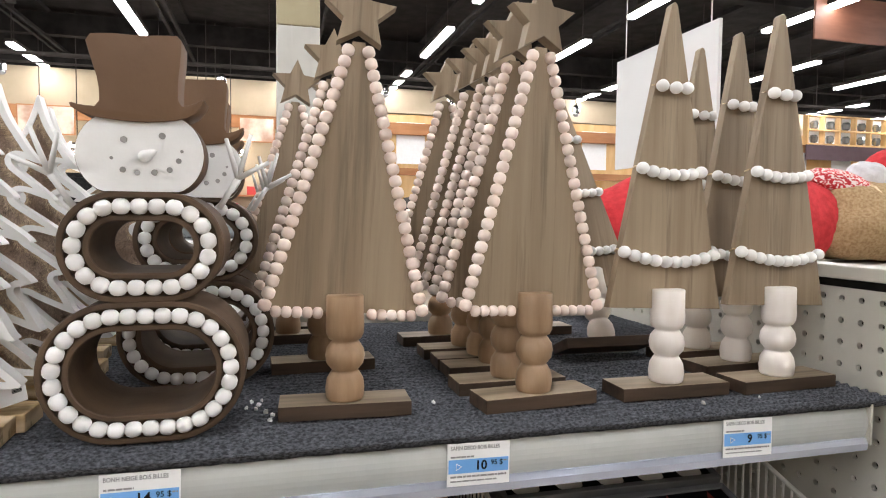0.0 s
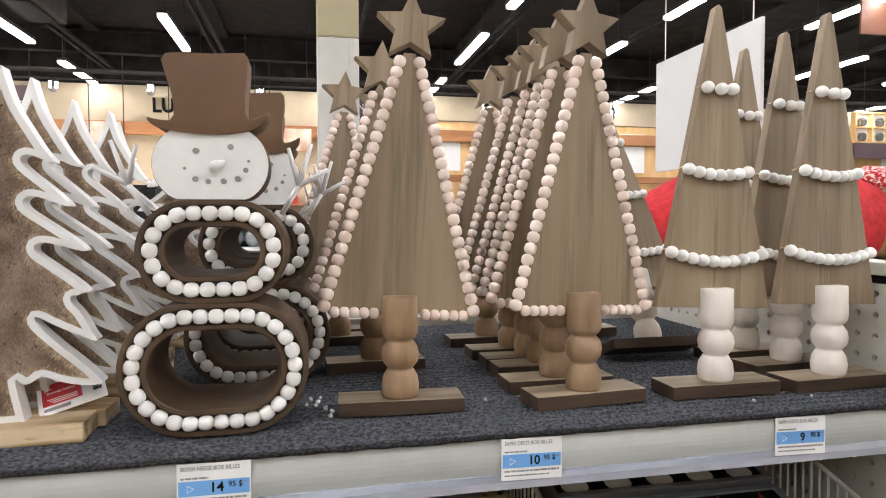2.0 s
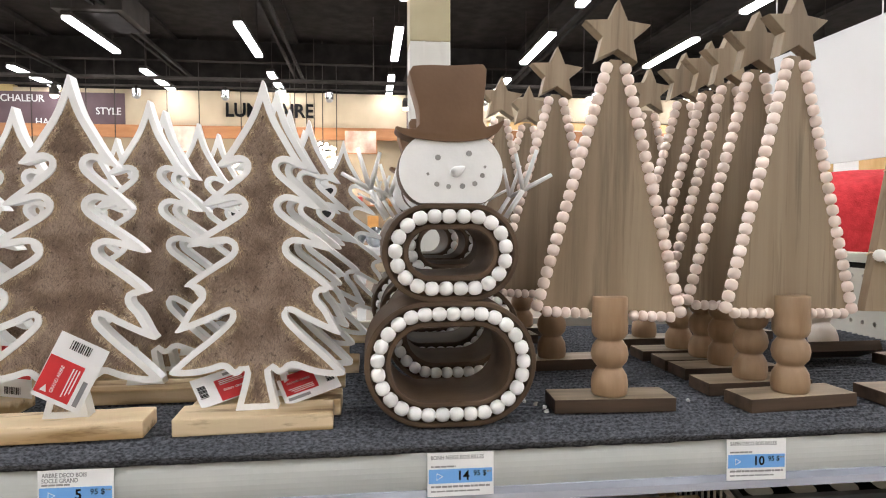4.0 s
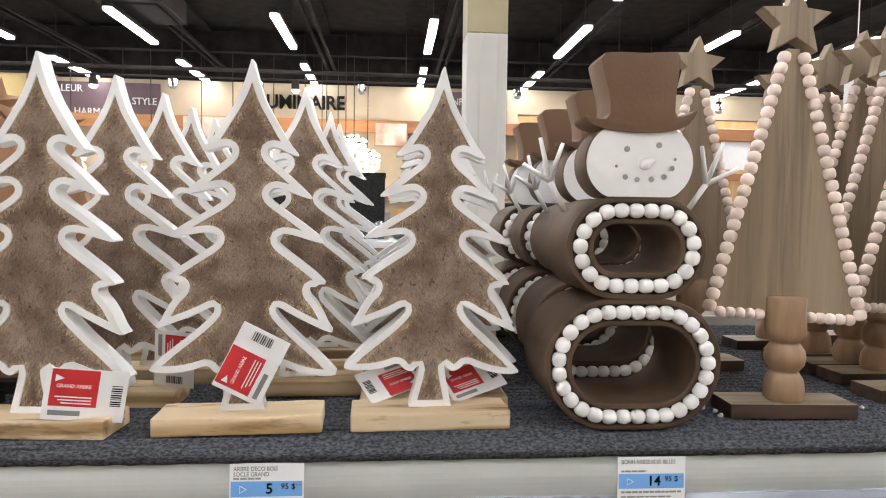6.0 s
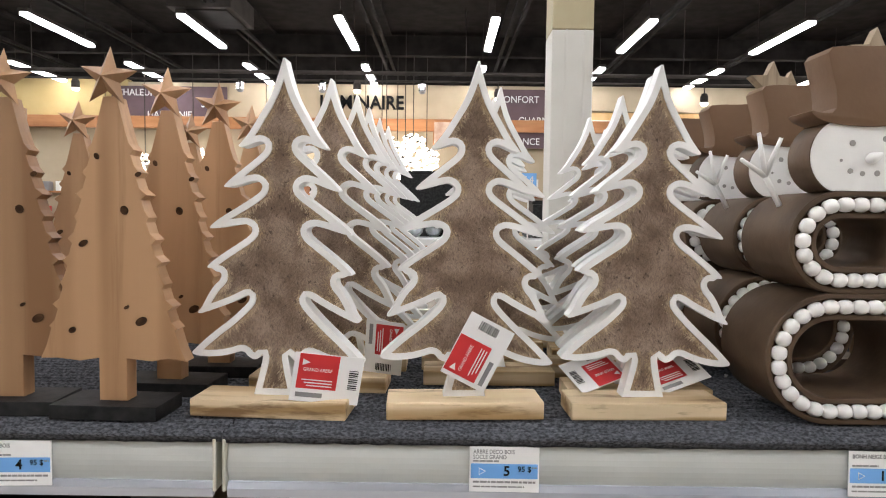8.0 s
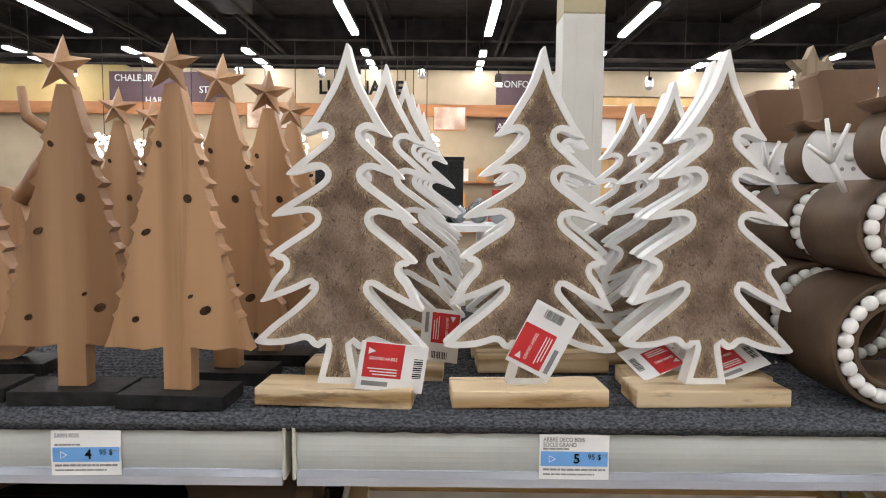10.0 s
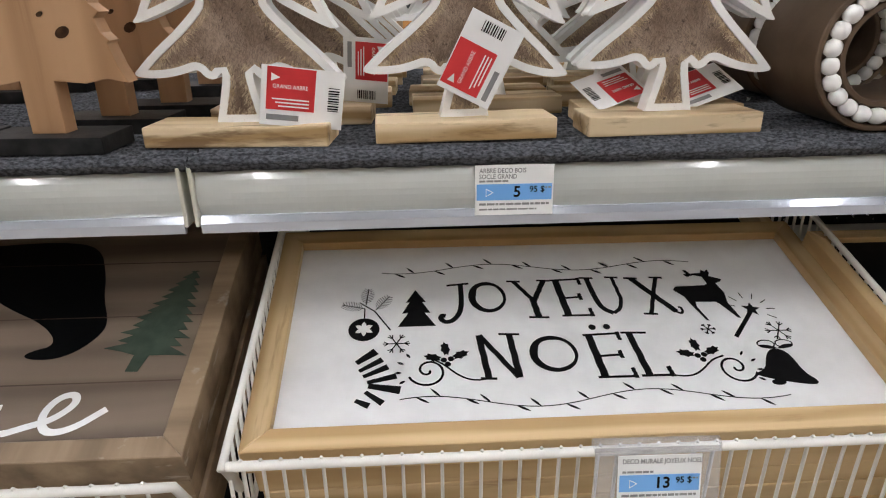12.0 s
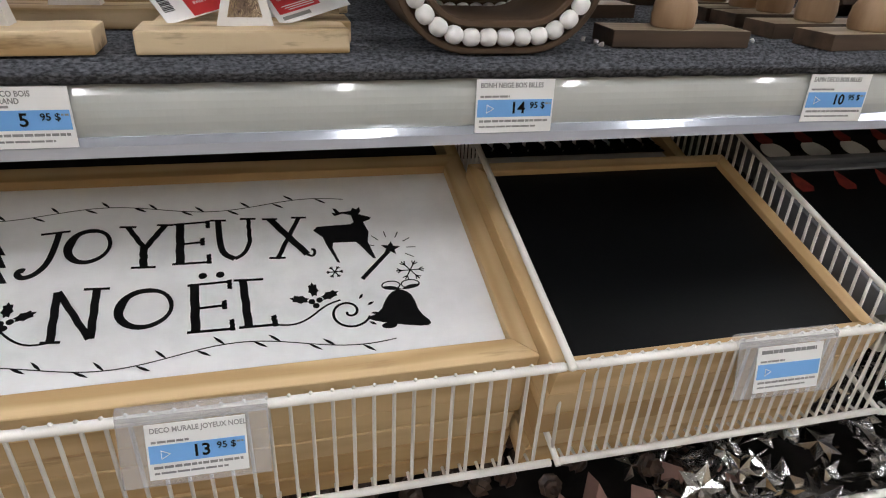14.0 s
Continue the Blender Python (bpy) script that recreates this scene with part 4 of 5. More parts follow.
def basket(x0, x1, ztop=1.015, front=BF, h=0.094, sides=(1, 1), pitch=0.0168):
    p = thing("wire_basket", "white coated wire basket shelf", "wire basket", "wire baskets")
    part("top_rail", bm_tube([(x0, front + 0.03, ztop - 0.045), (x0, front + 0.006, ztop - 0.005), (x0 + 0.006, front, ztop), (x1 - 0.006, front, ztop), (x1, front + 0.006, ztop - 0.005), (x1, front + 0.03, ztop - 0.045)], 0.0036, 8), M_WIRE, p, smooth=True)
    part("bottom_rail", bm_tube([(x0, front + 0.004, ztop - h), (x1, front + 0.004, ztop - h)], 0.003, 8), M_WIRE, p, smooth=True)
    n = int((x1 - x0) / pitch)
    wire = mesh_of("wire", bm_tube([(0, 0, 0.0045), (0, 0.0035, 0), (0, 0.007, -h), (0, 0.012, -h - 0.007), (0, 0.022, -h - 0.007)], 0.0014, 6), M_WIRE, True)
    for k in range(1, n):
        part("wire", wire, None, p, m=pose(x0 + (x1 - x0) * k / n, front, ztop))
    t = math.tan(radians(SL))
    for x in [q for q, on in zip((x0, x1), sides) if on]:
        part("side_rail", bm_tube([(x, front, ztop - 0.003), (x, front + 0.42, ztop - 0.003 + 0.42 * t)], 0.003, 8), M_WIRE, p, smooth=True)
        part("side_rail", bm_tube([(x, front, ztop - h), (x, front + 0.42, ztop - h + 0.42 * t)], 0.0025, 8), M_WIRE, p, smooth=True)
        sw = mesh_of("side_wire", bm_tube([(0, 0, -0.003), (0, 0.0, -h)], 0.0015, 6), M_WIRE, True)
        for k in range(1, 30):
            y = 0.0135 * k
            part("side_wire", sw, None, p, m=pose(x, front + y, ztop + y * t))
    return p


basket(-0.592, -0.057, sides=(1, 0), pitch=0.0132)
basket(-0.052, 0.247, pitch=0.0102)
basket(0.254, 0.62, 1.012, sides=(0, 1))
basket(-1.15, -0.628, 1.0, sides=(0, 0))


def board_frame(w, h, depth=0.026, rim=0.02, material=None, face=None, name="framed_board", label="", group="", lip=0.012):
    """Picture frame lying flat: four mitred rails and a recessed panel."""
    p = thing(name, label, "wall art", group)
    material = material or M_OAK
    for sx, sy, L, turn in ((0, -1, w, 0), (1, 0, h, 90), (0, 1, w, 180), (-1, 0, h, 270)):
        bm = bmesh.new()
        bot = [(-L / 2, 0), (L / 2, 0), (L / 2 - rim, rim), (-L / 2 + rim, rim)]
        vs = [bm.verts.new((x, y, -depth)) for x, y in bot] + [bm.verts.new((x, y, 0)) for x, y in bot]
        for q in ((3, 2, 1, 0), (4, 5, 6, 7), (0, 1, 5, 4), (1, 2, 6, 5), (2, 3, 7, 6), (3, 0, 4, 7)):
            bm.faces.new([vs[i] for i in q])
        bmesh.ops.bevel(bm, geom=bm.edges[:], offset=0.0007, segments=1, affect="EDGES")
        off = (h if turn in (0, 180) else w) / 2
        part("frame_rail", bm, material, p, m=Matrix.Rotation(radians(turn), 4, "Z") @ pose(0, -off, 0))
    part("panel", bm_box(-w / 2 + rim - 0.001, w / 2 - rim + 0.001, -h / 2 + rim - 0.001, h / 2 - rim + 0.001, -lip - 0.004, -lip), face or M_CANVAS, p, "flat panel")
    return p


def art(bm, parent, material=None, u=0.0, v=0.0, s=1.0, turn=0.0, z=-0.009):
    part("print", moved(bm, Matrix.Translation((u, v, z)) @ Matrix.Rotation(radians(turn), 4, "Z") @ Matrix.Scale(s, 4)), material or M_INK, parent)


def flat(pts, t=0.0004):
    """A filled flat outline in x, y."""
    bm = bm_extrude(pts, -t, 0)
    return moved(bm, Matrix(((1, 0, 0, 0), (0, 0, 1, 0), (0, -1, 0, 0), (0, 0, 0, 1))))


def stroke(pts, w, t=0.0004, taper=False):
    """A flat line of width w through points in x, y."""
    bm = bmesh.new()
    P = [Vector((*q, 0)) for q in pts]
    L, R = [], []
    for i, q in enumerate(P):
        d = (P[min(i + 1, len(P) - 1)] - P[max(i - 1, 0)]).normalized()
        nrm = Vector((-d.y, d.x, 0)) * w / 2 * ((1 - 0.8 * i / len(P)) if taper else 1)
        L.append(bm.verts.new(q + nrm + Vector((0, 0, t))))
        R.append(bm.verts.new(q - nrm + Vector((0, 0, t))))
    for i in range(len(P) - 1):
        bm.faces.new((R[i], R[i + 1], L[i + 1], L[i]))
    return bm


def leaf(u, v, length, turn, wide=0.3):
    pts = [(length * k / 6, wide * length * math.sin(math.pi * k / 6) * 0.5) for k in range(7)]
    pts += [(x, -y) for x, y in pts[-2:0:-1]]
    return moved(flat(pts), Matrix.Translation((u, v, 0)) @ Matrix.Rotation(radians(turn), 4, "Z"))


def vine(u0, v0, u1, v1, waves, amp, phase=0.0):
    line = []
    for k in range(49):
        t = k / 48
        line.append((u0 + (u1 - u0) * t, v0 + (v1 - v0) * t + amp * math.sin(2 * math.pi * waves * t + phase)))
    bms = [stroke(line, 0.0009)]
    for k in range(2, 47, 3):
        side = 1 if (k // 3) % 2 else -1
        bms.append(leaf(*line[k], 0.0115, (142 if side > 0 else -38) + 9 * math.sin(k), 0.17))
    return join(*bms)


def snowflake(r):
    bms = []
    for k in range(6):
        a = math.pi * k / 3
        bms.append(stroke([(0, 0), (r * math.cos(a), r * math.sin(a))], 0.0011))
        for s in (-0.6, 0.6):
            x, y = 0.6 * r * math.cos(a), 0.6 * r * math.sin(a)
            bms.append(stroke([(x, y), (x + 0.38 * r * math.cos(a + s), y + 0.38 * r * math.sin(a + s))], 0.001))
    return join(*bms)


def spiral(r, s=1):
    return stroke([(s * r * (1 - t) * math.cos(9.5 * t + 3.5), r * (1 - t) * math.sin(9.5 * t + 3.5)) for t in [k / 40 for k in range(39)]], 0.0021)


def holly():
    bms = []
    for a in (25, 95, 165):
        n = 14
        pts = []
        for k in range(n):
            t = 2 * math.pi * k / n
            r = (1.0 if k % 2 == 0 else 0.72)
            pts.append((0.0075 + 0.0078 * r * math.cos(t), 0.0042 * r * math.sin(t)))
        bms.append(moved(flat(pts), Matrix.Rotation(radians(a), 4, "Z") @ Matrix.Translation((0.005, 0, 0))))
    for x, y in ((-0.003, 0.0), (0.003, 0.001), (0.0, -0.0045)):
        bms.append(flat([(x + 0.0026 * math.cos(t), y + 0.0026 * math.sin(t)) for t in [2 * math.pi * k / 12 for k in range(12)]]))
    return join(*bms)


def ring(w, h, thin, thick):
    """An O whose left side is heavier."""
    bms, n = [], 30
    def at(k, inner):
        t = 2 * math.pi * k / n
        d = (thin + (thick - thin) * (0.5 - 0.5 * math.cos(t)) ** 1.5) * (1 + 0.08 * math.sin(5 * t)) if inner else 0
        return ((w / 2 - d) * math.cos(t), h / 2 + (h / 2 - min(d, thin * 1.5)) * math.sin(t))
    for k in range(n):
        bms.append(flat([at(k, False), at(k + 1, False), at(k + 1, True), at(k, True)]))
    return join(*bms)


def capital(ch, w, h):
    """One hand-drawn slab capital, thick and thin strokes."""
    T, N = 0.0060, 0.0025
    l, r = -w / 2, w / 2
    foot = lambda x, y, s=0.0065: stroke([(x - s, y + 0.0006), (x + s, y - 0.0004)], N)
    wob = lambda x0, y0, x1, y1, t: stroke([(x0 + (x1 - x0) * k / 6 + 0.0003 * math.sin(k * 2.7), y0 + (y1 - y0) * k / 6) for k in range(7)], t)
    if ch == "O":
        return [ring(w, h * 0.82, N * 1.2, T * 1.15)]
    if ch == "Y":
        return [wob(l * 0.8, h, 0.001, h * 0.45, T * 0.7), wob(r * 0.8, h, 0.001, h * 0.45, T * 0.85), wob(0.0, h * 0.5, 0.002, 0, T), foot(l * 0.8, h), foot(r * 0.8, h), foot(0.002, 0.001, 0.009)]
    if ch in "E\u00cb":
        out = [wob(l + 0.003, h, l + 0.006, 0, T * 1.1), wob(l - 0.002, h - 0.001, r - 0.001, h, N), wob(l, 0.0012, r + 0.002, 0.0008, N), wob(l + 0.005, h * 0.48, r - 0.004, h * 0.5, N)]
        out += [wob(r - 0.001, h + 0.002, r - 0.0005, h - 0.008, N * 1.4), wob(r + 0.002, -0.001, r + 0.001, 0.010, N * 1.4), wob(r - 0.004, h * 0.42, r - 0.0045, h * 0.6, N * 1.4)]
        if ch != "E":
            for x in (-0.006, 0.007):
                out.append(flat([(x + 0.0032 * math.cos(t), h + 0.0085 + 0.0032 * math.sin(t)) for t in [2 * math.pi * k / 12 for k in range(12)]]))
        return out
    if ch == "U":
        bowl = [(l * 0.72, h), (l * 0.62, h * 0.45), (l * 0.45, h * 0.16), (0.001, h * 0.03), (r * 0.5, h * 0.14), (r * 0.72, h * 0.42)]
        return [stroke(smooth_line(bowl[:4], 2, False), T * 0.85), stroke(smooth_line(bowl[3:], 2, False), T * 0.6), wob(r * 0.72, h * 0.40, r * 0.66, h, N * 1.4), foot(l * 0.72, h), foot(r * 0.64, h)]
    if ch == "X":
        curl = [(r * 0.75, 0.003), (r * 0.98, 0.0), (r * 1.12, 0.003), (r * 1.1, 0.0085), (r * 0.97, 0.0085)]
        return [wob(l * 0.8, h, r * 0.78, 0.003, T), wob(r * 0.55, h, l * 0.55, 0, T * 0.65), foot(l * 0.8, h), foot(r * 0.55, h), foot(l * 0.55, 0.001), stroke(smooth_line(curl, 2, False), N)]
    if ch == "N":
        return [wob(l * 0.8, h, l * 0.62, 0, T * 0.95), wob(l * 0.78, h, r * 0.68, 0.001, T * 0.8), wob(r * 0.6, h, r * 0.72, 0.001, T * 0.95), foot(l * 0.62, 0.001), foot(r * 0.6, h, 0.009)]
    return [wob(l + 0.002, h, l + 0.006, 0, T), foot(l + 0.0062, h, 0.0112), wob(l - 0.001, 0.0012, r + 0.002, 0.0008, N), wob(r + 0.002, -0.001, r + 0.0005, 0.010, N * 1.6)]


def feather(u, v, length, turn):
    """Needled sprig leaf."""
    bms = [stroke([(0, 0), (length, 0)], 0.0010)]
    for k in range(1, 9):
        x = length * k / 9
        q = 0.0062 * math.sin(math.pi * (0.15 + 0.75 * k / 9))
        for sgn in (-1, 1):
            bms.append(stroke([(x, 0), (x + 0.0028, sgn * q)], 0.0006))
    return moved(join(*bms), Matrix.Translation((u, v, 0)) @ Matrix.Rotation(radians(turn), 4, "Z"))


def joyeux(m):
    p = board_frame(0.526, 0.257, rim=0.0195, lip=0.009, label="white wall sign reading JOYEUX NOEL in a pine frame", name="christmas_sign", group="")
    p.matrix_basis = m
    a = lambda bm, u=0, v=0, s=1, t=0: art(bm, p, None, u + 0.001, v, s, t)
    # lettering letter by letter, slightly uneven
    def word(body, spots, v, h, cap):
        for ch, (u, w, dv) in zip(body, spots):
            if ch == "J":
                hook = [(0.009, h), (0.0085, h * 0.6), (0.0065, h * 0.28), (0.0, h * 0.06), (-0.008, 0.0), (-0.0125, h * 0.1), (-0.011, h * 0.19), (-0.0075, h * 0.17)]
                a(stroke(smooth_line(hook, 3, False), 0.0048), u, v + dv)
                a(stroke([(-0.004, h - 0.0012), (0.017, h + 0.001)], 0.0026), u, v + dv)
                continue
            for bm in capital(ch, w, h):
                a(bm, u, v + dv)
    word("JOYEUX", [(-0.1015, 0.028, 0.001), (-0.069, 0.035, 0.0125), (-0.0275, 0.036, 0.003), (0.0085, 0.026, 0.004), (0.042, 0.036, 0.005), (0.0865, 0.0366, 0.003)], 0.0, 0.050, 1)
    word("NO\u00cbL", [(-0.0672, 0.0376, 0.0), (-0.0212, 0.041, 0.0055), (0.0248, 0.0297, -0.003), (0.0585, 0.0233, -0.003)], -0.0645, 0.049, 1)
    a(stroke(smooth_line([(-0.076, -0.0632), (-0.092, -0.0652), (-0.104, -0.0585), (-0.116, -0.045), (-0.128, -0.0385)], 3, False), 0.0017))
    a(stroke(smooth_line([(0.070, -0.0665), (0.085, -0.0692), (0.097, -0.064), (0.110, -0.052), (0.122, -0.048)], 3, False), 0.0017))
    a(vine(-0.1665, 0.0745, 0.138, 0.0725, 1.79, 0.0058, -2.33))
    a(vine(-0.151, -0.0855, 0.159, -0.087, 1.77, 0.0065, 0.76))
    fir = []
    for w, z in ((0.0165, 0.0), (0.007, 0.017), (0.0125, 0.0165), (0.0055, 0.031), (0.009, 0.0305), (0, 0.047)):
        fir.append((w, z))
    a(flat(fir + [(-x, z) for x, z in fir[-2::-1]]), -0.135, -0.002)
    a(flat([(0.0135 * math.cos(t), 0.0135 * math.sin(t)) for t in [2 * math.pi * k / 24 for k in range(24)]] ), -0.181, -0.004)
    art(join(*[leaf(0, 0, 0.0085, 60 * k + 30, 0.5) for k in range(6)]), p, M_PAPER, -0.180, -0.004, z=-0.0083)
    a(stroke([(-0.181, 0.0095), (-0.181, 0.022)], 0.0012))
    a(stroke([(-0.186, 0.03), (-0.172, 0.018), (-0.158, -0.006)], 0.0014))
    for q in ((-0.181, 0.022, 165), (-0.18, 0.027, 85), (-0.171, 0.02, 55)):
        a(feather(q[0], q[1], 0.021, q[2]))
    a(snowflake(0.0115), -0.153, -0.022)
    a(snowflake(0.0068), 0.121, -0.017)
    a(snowflake(0.012), 0.183, -0.0215)
    # striped stocking
    for k, (x, y, w, t) in enumerate([(-0.178, -0.036, 0.02, 38), (-0.174, -0.045, 0.022, 32), (-0.170, -0.052, 0.022, 26), (-0.165, -0.06, 0.024, 14), (-0.163, -0.069, 0.026, -12), (-0.171, -0.078, 0.018, -40), (-0.180, -0.083, 0.012, -28)]):
        h = 0.0028 if k not in (0, 4) else 0.0038
        a(flat([(-w / 2, -h * 0.6), (w / 2, -h), (w / 2, h), (-w / 2, h * 0.6)]), x, y, 1, t)
    # deer
    body = [(-0.0305, 0.034), (-0.0265, 0.0385), (-0.0125, 0.039), (0.0078, 0.0395), (0.0118, 0.042), (0.0103, 0.0525), (0.0015, 0.055), (-0.007, 0.0525), (-0.0095, 0.057), (-0.0055, 0.0562), (-0.0078, 0.063), (-0.0044, 0.0622), (-0.0015, 0.057), (0.011, 0.058), (0.0131, 0.0624), (0.0168, 0.0598), (0.0206, 0.063), (0.0212, 0.0576), (0.018, 0.053), (0.0306, 0.0475), (0.0288, 0.045), (0.0212, 0.042), (0.025, 0.028), (0.022, 0.0145), (0.0266, -0.0066), (0.0238, -0.006), (0.0131, 0.0123), (0.01, 0.0158), (-0.0125, 0.0167), (-0.014, 0.010), (-0.0088, -0.0088), (-0.0113, -0.008), (-0.0194, 0.0145), (-0.022, 0.0246)]
    a(flat([(x * 0.88, y) for x, y in body]), 0.134, 0.002, 0.97)
    # wand
    a(flat([(x, z) for x, z in star_pts(0, 0, 0.0085, 0.45, 0.2)]), 0.171, 0.0066)
    a(stroke([(0.169, 0.003), (0.142, -0.0275)], 0.0038))
    for k in range(7):
        t = radians(-35 + 33 * k)
        a(stroke([(0.171 + 0.014 * math.cos(t), 0.0066 + 0.014 * math.sin(t)), (0.171 + 0.022 * math.cos(t), 0.0066 + 0.022 * math.sin(t))], 0.0009))
    # bell
    bell = [(-0.026, -0.009), (-0.016, -0.004), (-0.010, 0.012), (-0.004, 0.0185), (0.004, 0.0185), (0.010, 0.012), (0.0135, -0.005), (0.022, -0.014), (0.018, -0.0175), (0.0, -0.016), (-0.02, -0.012)]
    a(flat(smooth_line(bell, 1)), 0.168, -0.062, 1.05, -6)
    a(flat([(0.006 * math.cos(t), 0.003 * math.sin(t)) for t in [2 * math.pi * k / 12 for k in range(12)]]), 0.156, -0.078)
    for s in (-1, 1):
        a(stroke([(s * 0.008 + 0.0075 * math.cos(t), 0.0045 * math.sin(t) + 0.003) for t in [2 * math.pi * k / 14 for k in range(15)]], 0.0012), 0.172, -0.040)
        a(leaf(0.172, -0.042, 0.016, 90 - s * 75, 0.25))
    a(spiral(0.0168), -0.1275, -0.053)
    a(spiral(0.0168, -1), 0.127, -0.061)
    a(holly(), -0.111, -0.042)
    a(holly(), 0.103, -0.047)
    for s, u, v in ((1, -0.131, -0.053), (-1, 0.126, -0.063)):
        for k in range(4):
            t = 2.2 + 0.5 * k
            a(leaf(u + s * 0.018 * math.cos(t), v + 0.018 * math.sin(t), 0.006, math.degrees(t) if s > 0 else 180 - math.degrees(t), 0.35))
    return p


def lie(x, y, z, turn=0.0):
    return pose(x, y, z, 0, 0, 1.2) @ pose(0, 0, 0, 0, 0.85, 0) @ pose(0, 0, 0, SL, 0, 0) @ pose(0, 0, 0, 0, 0, turn)


SIGN = (-0.326, 0.700, 1.0416)
joyeux(lie(*SIGN))


def stack(n, w, h, x, y, z, material, face, label, group, step=0.0265):
    """More of the same boards lying underneath."""
    rnd = random.Random(n)
    nrm = Vector((0, -math.sin(radians(SL)), math.cos(radians(SL))))
    first = None
    for k in range(1, n + 1):
        c = Vector((x, y, z)) - nrm * step * k
        m = lie(c.x + rnd.uniform(-0.003, 0.003), c.y + rnd.uniform(-0.002, 0.003), c.z, rnd.uniform(-0.4, 0.4))
        if first is None:
            first = board_frame(w, h, material=material, face=face, name="framed_board", label=label, group=group)
            first.matrix_basis = m
        else:
            copy_thing(first, m)


stack(5, 0.517, 0.255, *SIGN, M_OAK, M_CANVAS, "pine-framed wall sign stacked in the basket", "stacked pine signs")

# chalkboard with its stack
BOARD = (0.078, 0.6725, 1.041)
bb = board_frame(0.286, 0.246, rim=0.0135, face=M_CHALK, name="chalkboard", label="black panel in a thin pine frame lying in the basket", group="", lip=0.006)
bb.matrix_basis = lie(*BOARD)
stack(4, 0.284, 0.244, *BOARD, M_OAK, M_CHALK, "pine-framed black panel stacked in the basket", "stacked chalkboards", 0.0268)
# boards behind it, further up the slope
bk = board_frame(0.29, 0.2, rim=0.014, face=M_CANVAS, name="forest_sign", label="white sign with dark fir silhouettes in a pine frame", group="")
bk.matrix_basis = lie(0.078, 0.912, 1.068)
for k in range(12):
    x = -0.118 + 0.0215 * k
    h = 0.095 + 0.03 * math.sin(k * 2.1)
    tier = []
    for q in range(5):
        t = q / 5
        tier += [(0.015 * (1 - t), -0.035 + 0.7 * h * t), (0.009 * (1 - t), -0.035 + 0.7 * h * (t + 0.15))]
    tier.append((0.0, -0.035 + 0.7 * h))
    art(flat([(x + a_, b_) for a_, b_ in tier] + [(x - a_, b_) for a_, b_ in tier[-2::-1]]), bk)

# panels with a row of red-hatted ornaments, kept as plain shapes
for y, z, low in ((0.704, 1.026, True), (0.896, 1.087, False)):
    g = board_frame(0.30, 0.195, rim=0.008, material=M_DGREY, face=M_CHALK, name="dark_panel", label="black panel with red and white shapes in a grey frame", group="dark panels", lip=0.003)
    g.matrix_basis = lie(0.424, y, z)
    for j in range(5):
        u, v = -0.115 + 0.057 * j, (0.055 if low else -0.062)
        if not low:
            art(flat(smooth_line([(u - 0.020, v - 0.028), (u + 0.020, v - 0.028), (u + 0.013, v + 0.002), (u - 0.013, v + 0.002)], 2)), g, M_PAPER, z=-0.0026)
        art(flat(smooth_line([(u - 0.014, v), (u + 0.014, v), (u + 0.005, v + 0.028), (u + 0.002 * j, v + 0.036)], 1)), g, M_HATRED, z=-0.0022)

# planked sign with a bear shape
BEAR = (-0.907, 0.708, 1.056)
bs = board_frame(0.56, 0.30, depth=0.03, rim=0.018, material=M_TAUPEF, face=M_TAUPE, name="lodge_sign", label="taupe plank sign with black bear, green fir, white script", group="", lip=0.004)
bs.matrix_basis = lie(*BEAR)
for v in (-0.078, -0.005, 0.068):
    art(stroke([(-0.26, v), (0.26, v)], 0.0013), bs, M_WALNUT_DARK, z=-0.004)
bear = [(-0.06, 0.08), (0.03, 0.10), (0.10, 0.105), (0.14, 0.095), (0.16, 0.05), (0.168, 0.02), (0.183, -0.012), (0.180, -0.028), (0.168, -0.045), (0.15, -0.053), (0.128, -0.05), (0.13, -0.043), (0.15, -0.036), (0.13, -0.012), (0.09, 0.01), (0.07, 0.025), (0.02, 0.025), (0.0, -0.01), (0.02, -0.045), (-0.04, -0.05), (-0.05, 0.01)]
art(flat(smooth_line(bear, 2)), bs, M_CHALK, z=-0.004)
fir = []
rf = random.Random(4)
for k in range(12):
    t = k / 11
    w = (0.003 + 0.0235 * t ** 0.8) * (1 + 0.2 * math.sin(3.1 * k))
    fir += [(w, 0.085 - 0.082 * t), (w * 0.62 + rf.uniform(-0.002, 0.002), 0.085 - 0.082 * t - 0.001)]
fir += [(0.005, 0.0), (0.004, -0.014)]
art(flat([(x, y) for x, y in fir] + [(-x * 0.93, y - 0.001) for x, y in reversed(fir)]), bs, M_GREEN, 0.222, -0.05, 1.25, -10, z=-0.0038)
e_line = [(0.155, -0.085), (0.17, -0.08), (0.182, -0.066), (0.178, -0.056), (0.166, -0.06), (0.160, -0.076), (0.168, -0.092), (0.186, -0.09), (0.206, -0.072)]
u_line = [(0.098, -0.058), (0.095, -0.08), (0.103, -0.093), (0.118, -0.085), (0.126, -0.06), (0.125, -0.082), (0.134, -0.093), (0.155, -0.085)]
for ln in (e_line, u_line):
    art(stroke(smooth_line(ln, 2, False), 0.006), bs, M_PAPER, 0.007, -0.032, z=-0.0036)
stack(3, 0.56, 0.30, *BEAR, M_TAUPEF, M_TAUPE, "taupe wooden sign stacked in the basket", "stacked plank signs", 0.0305)


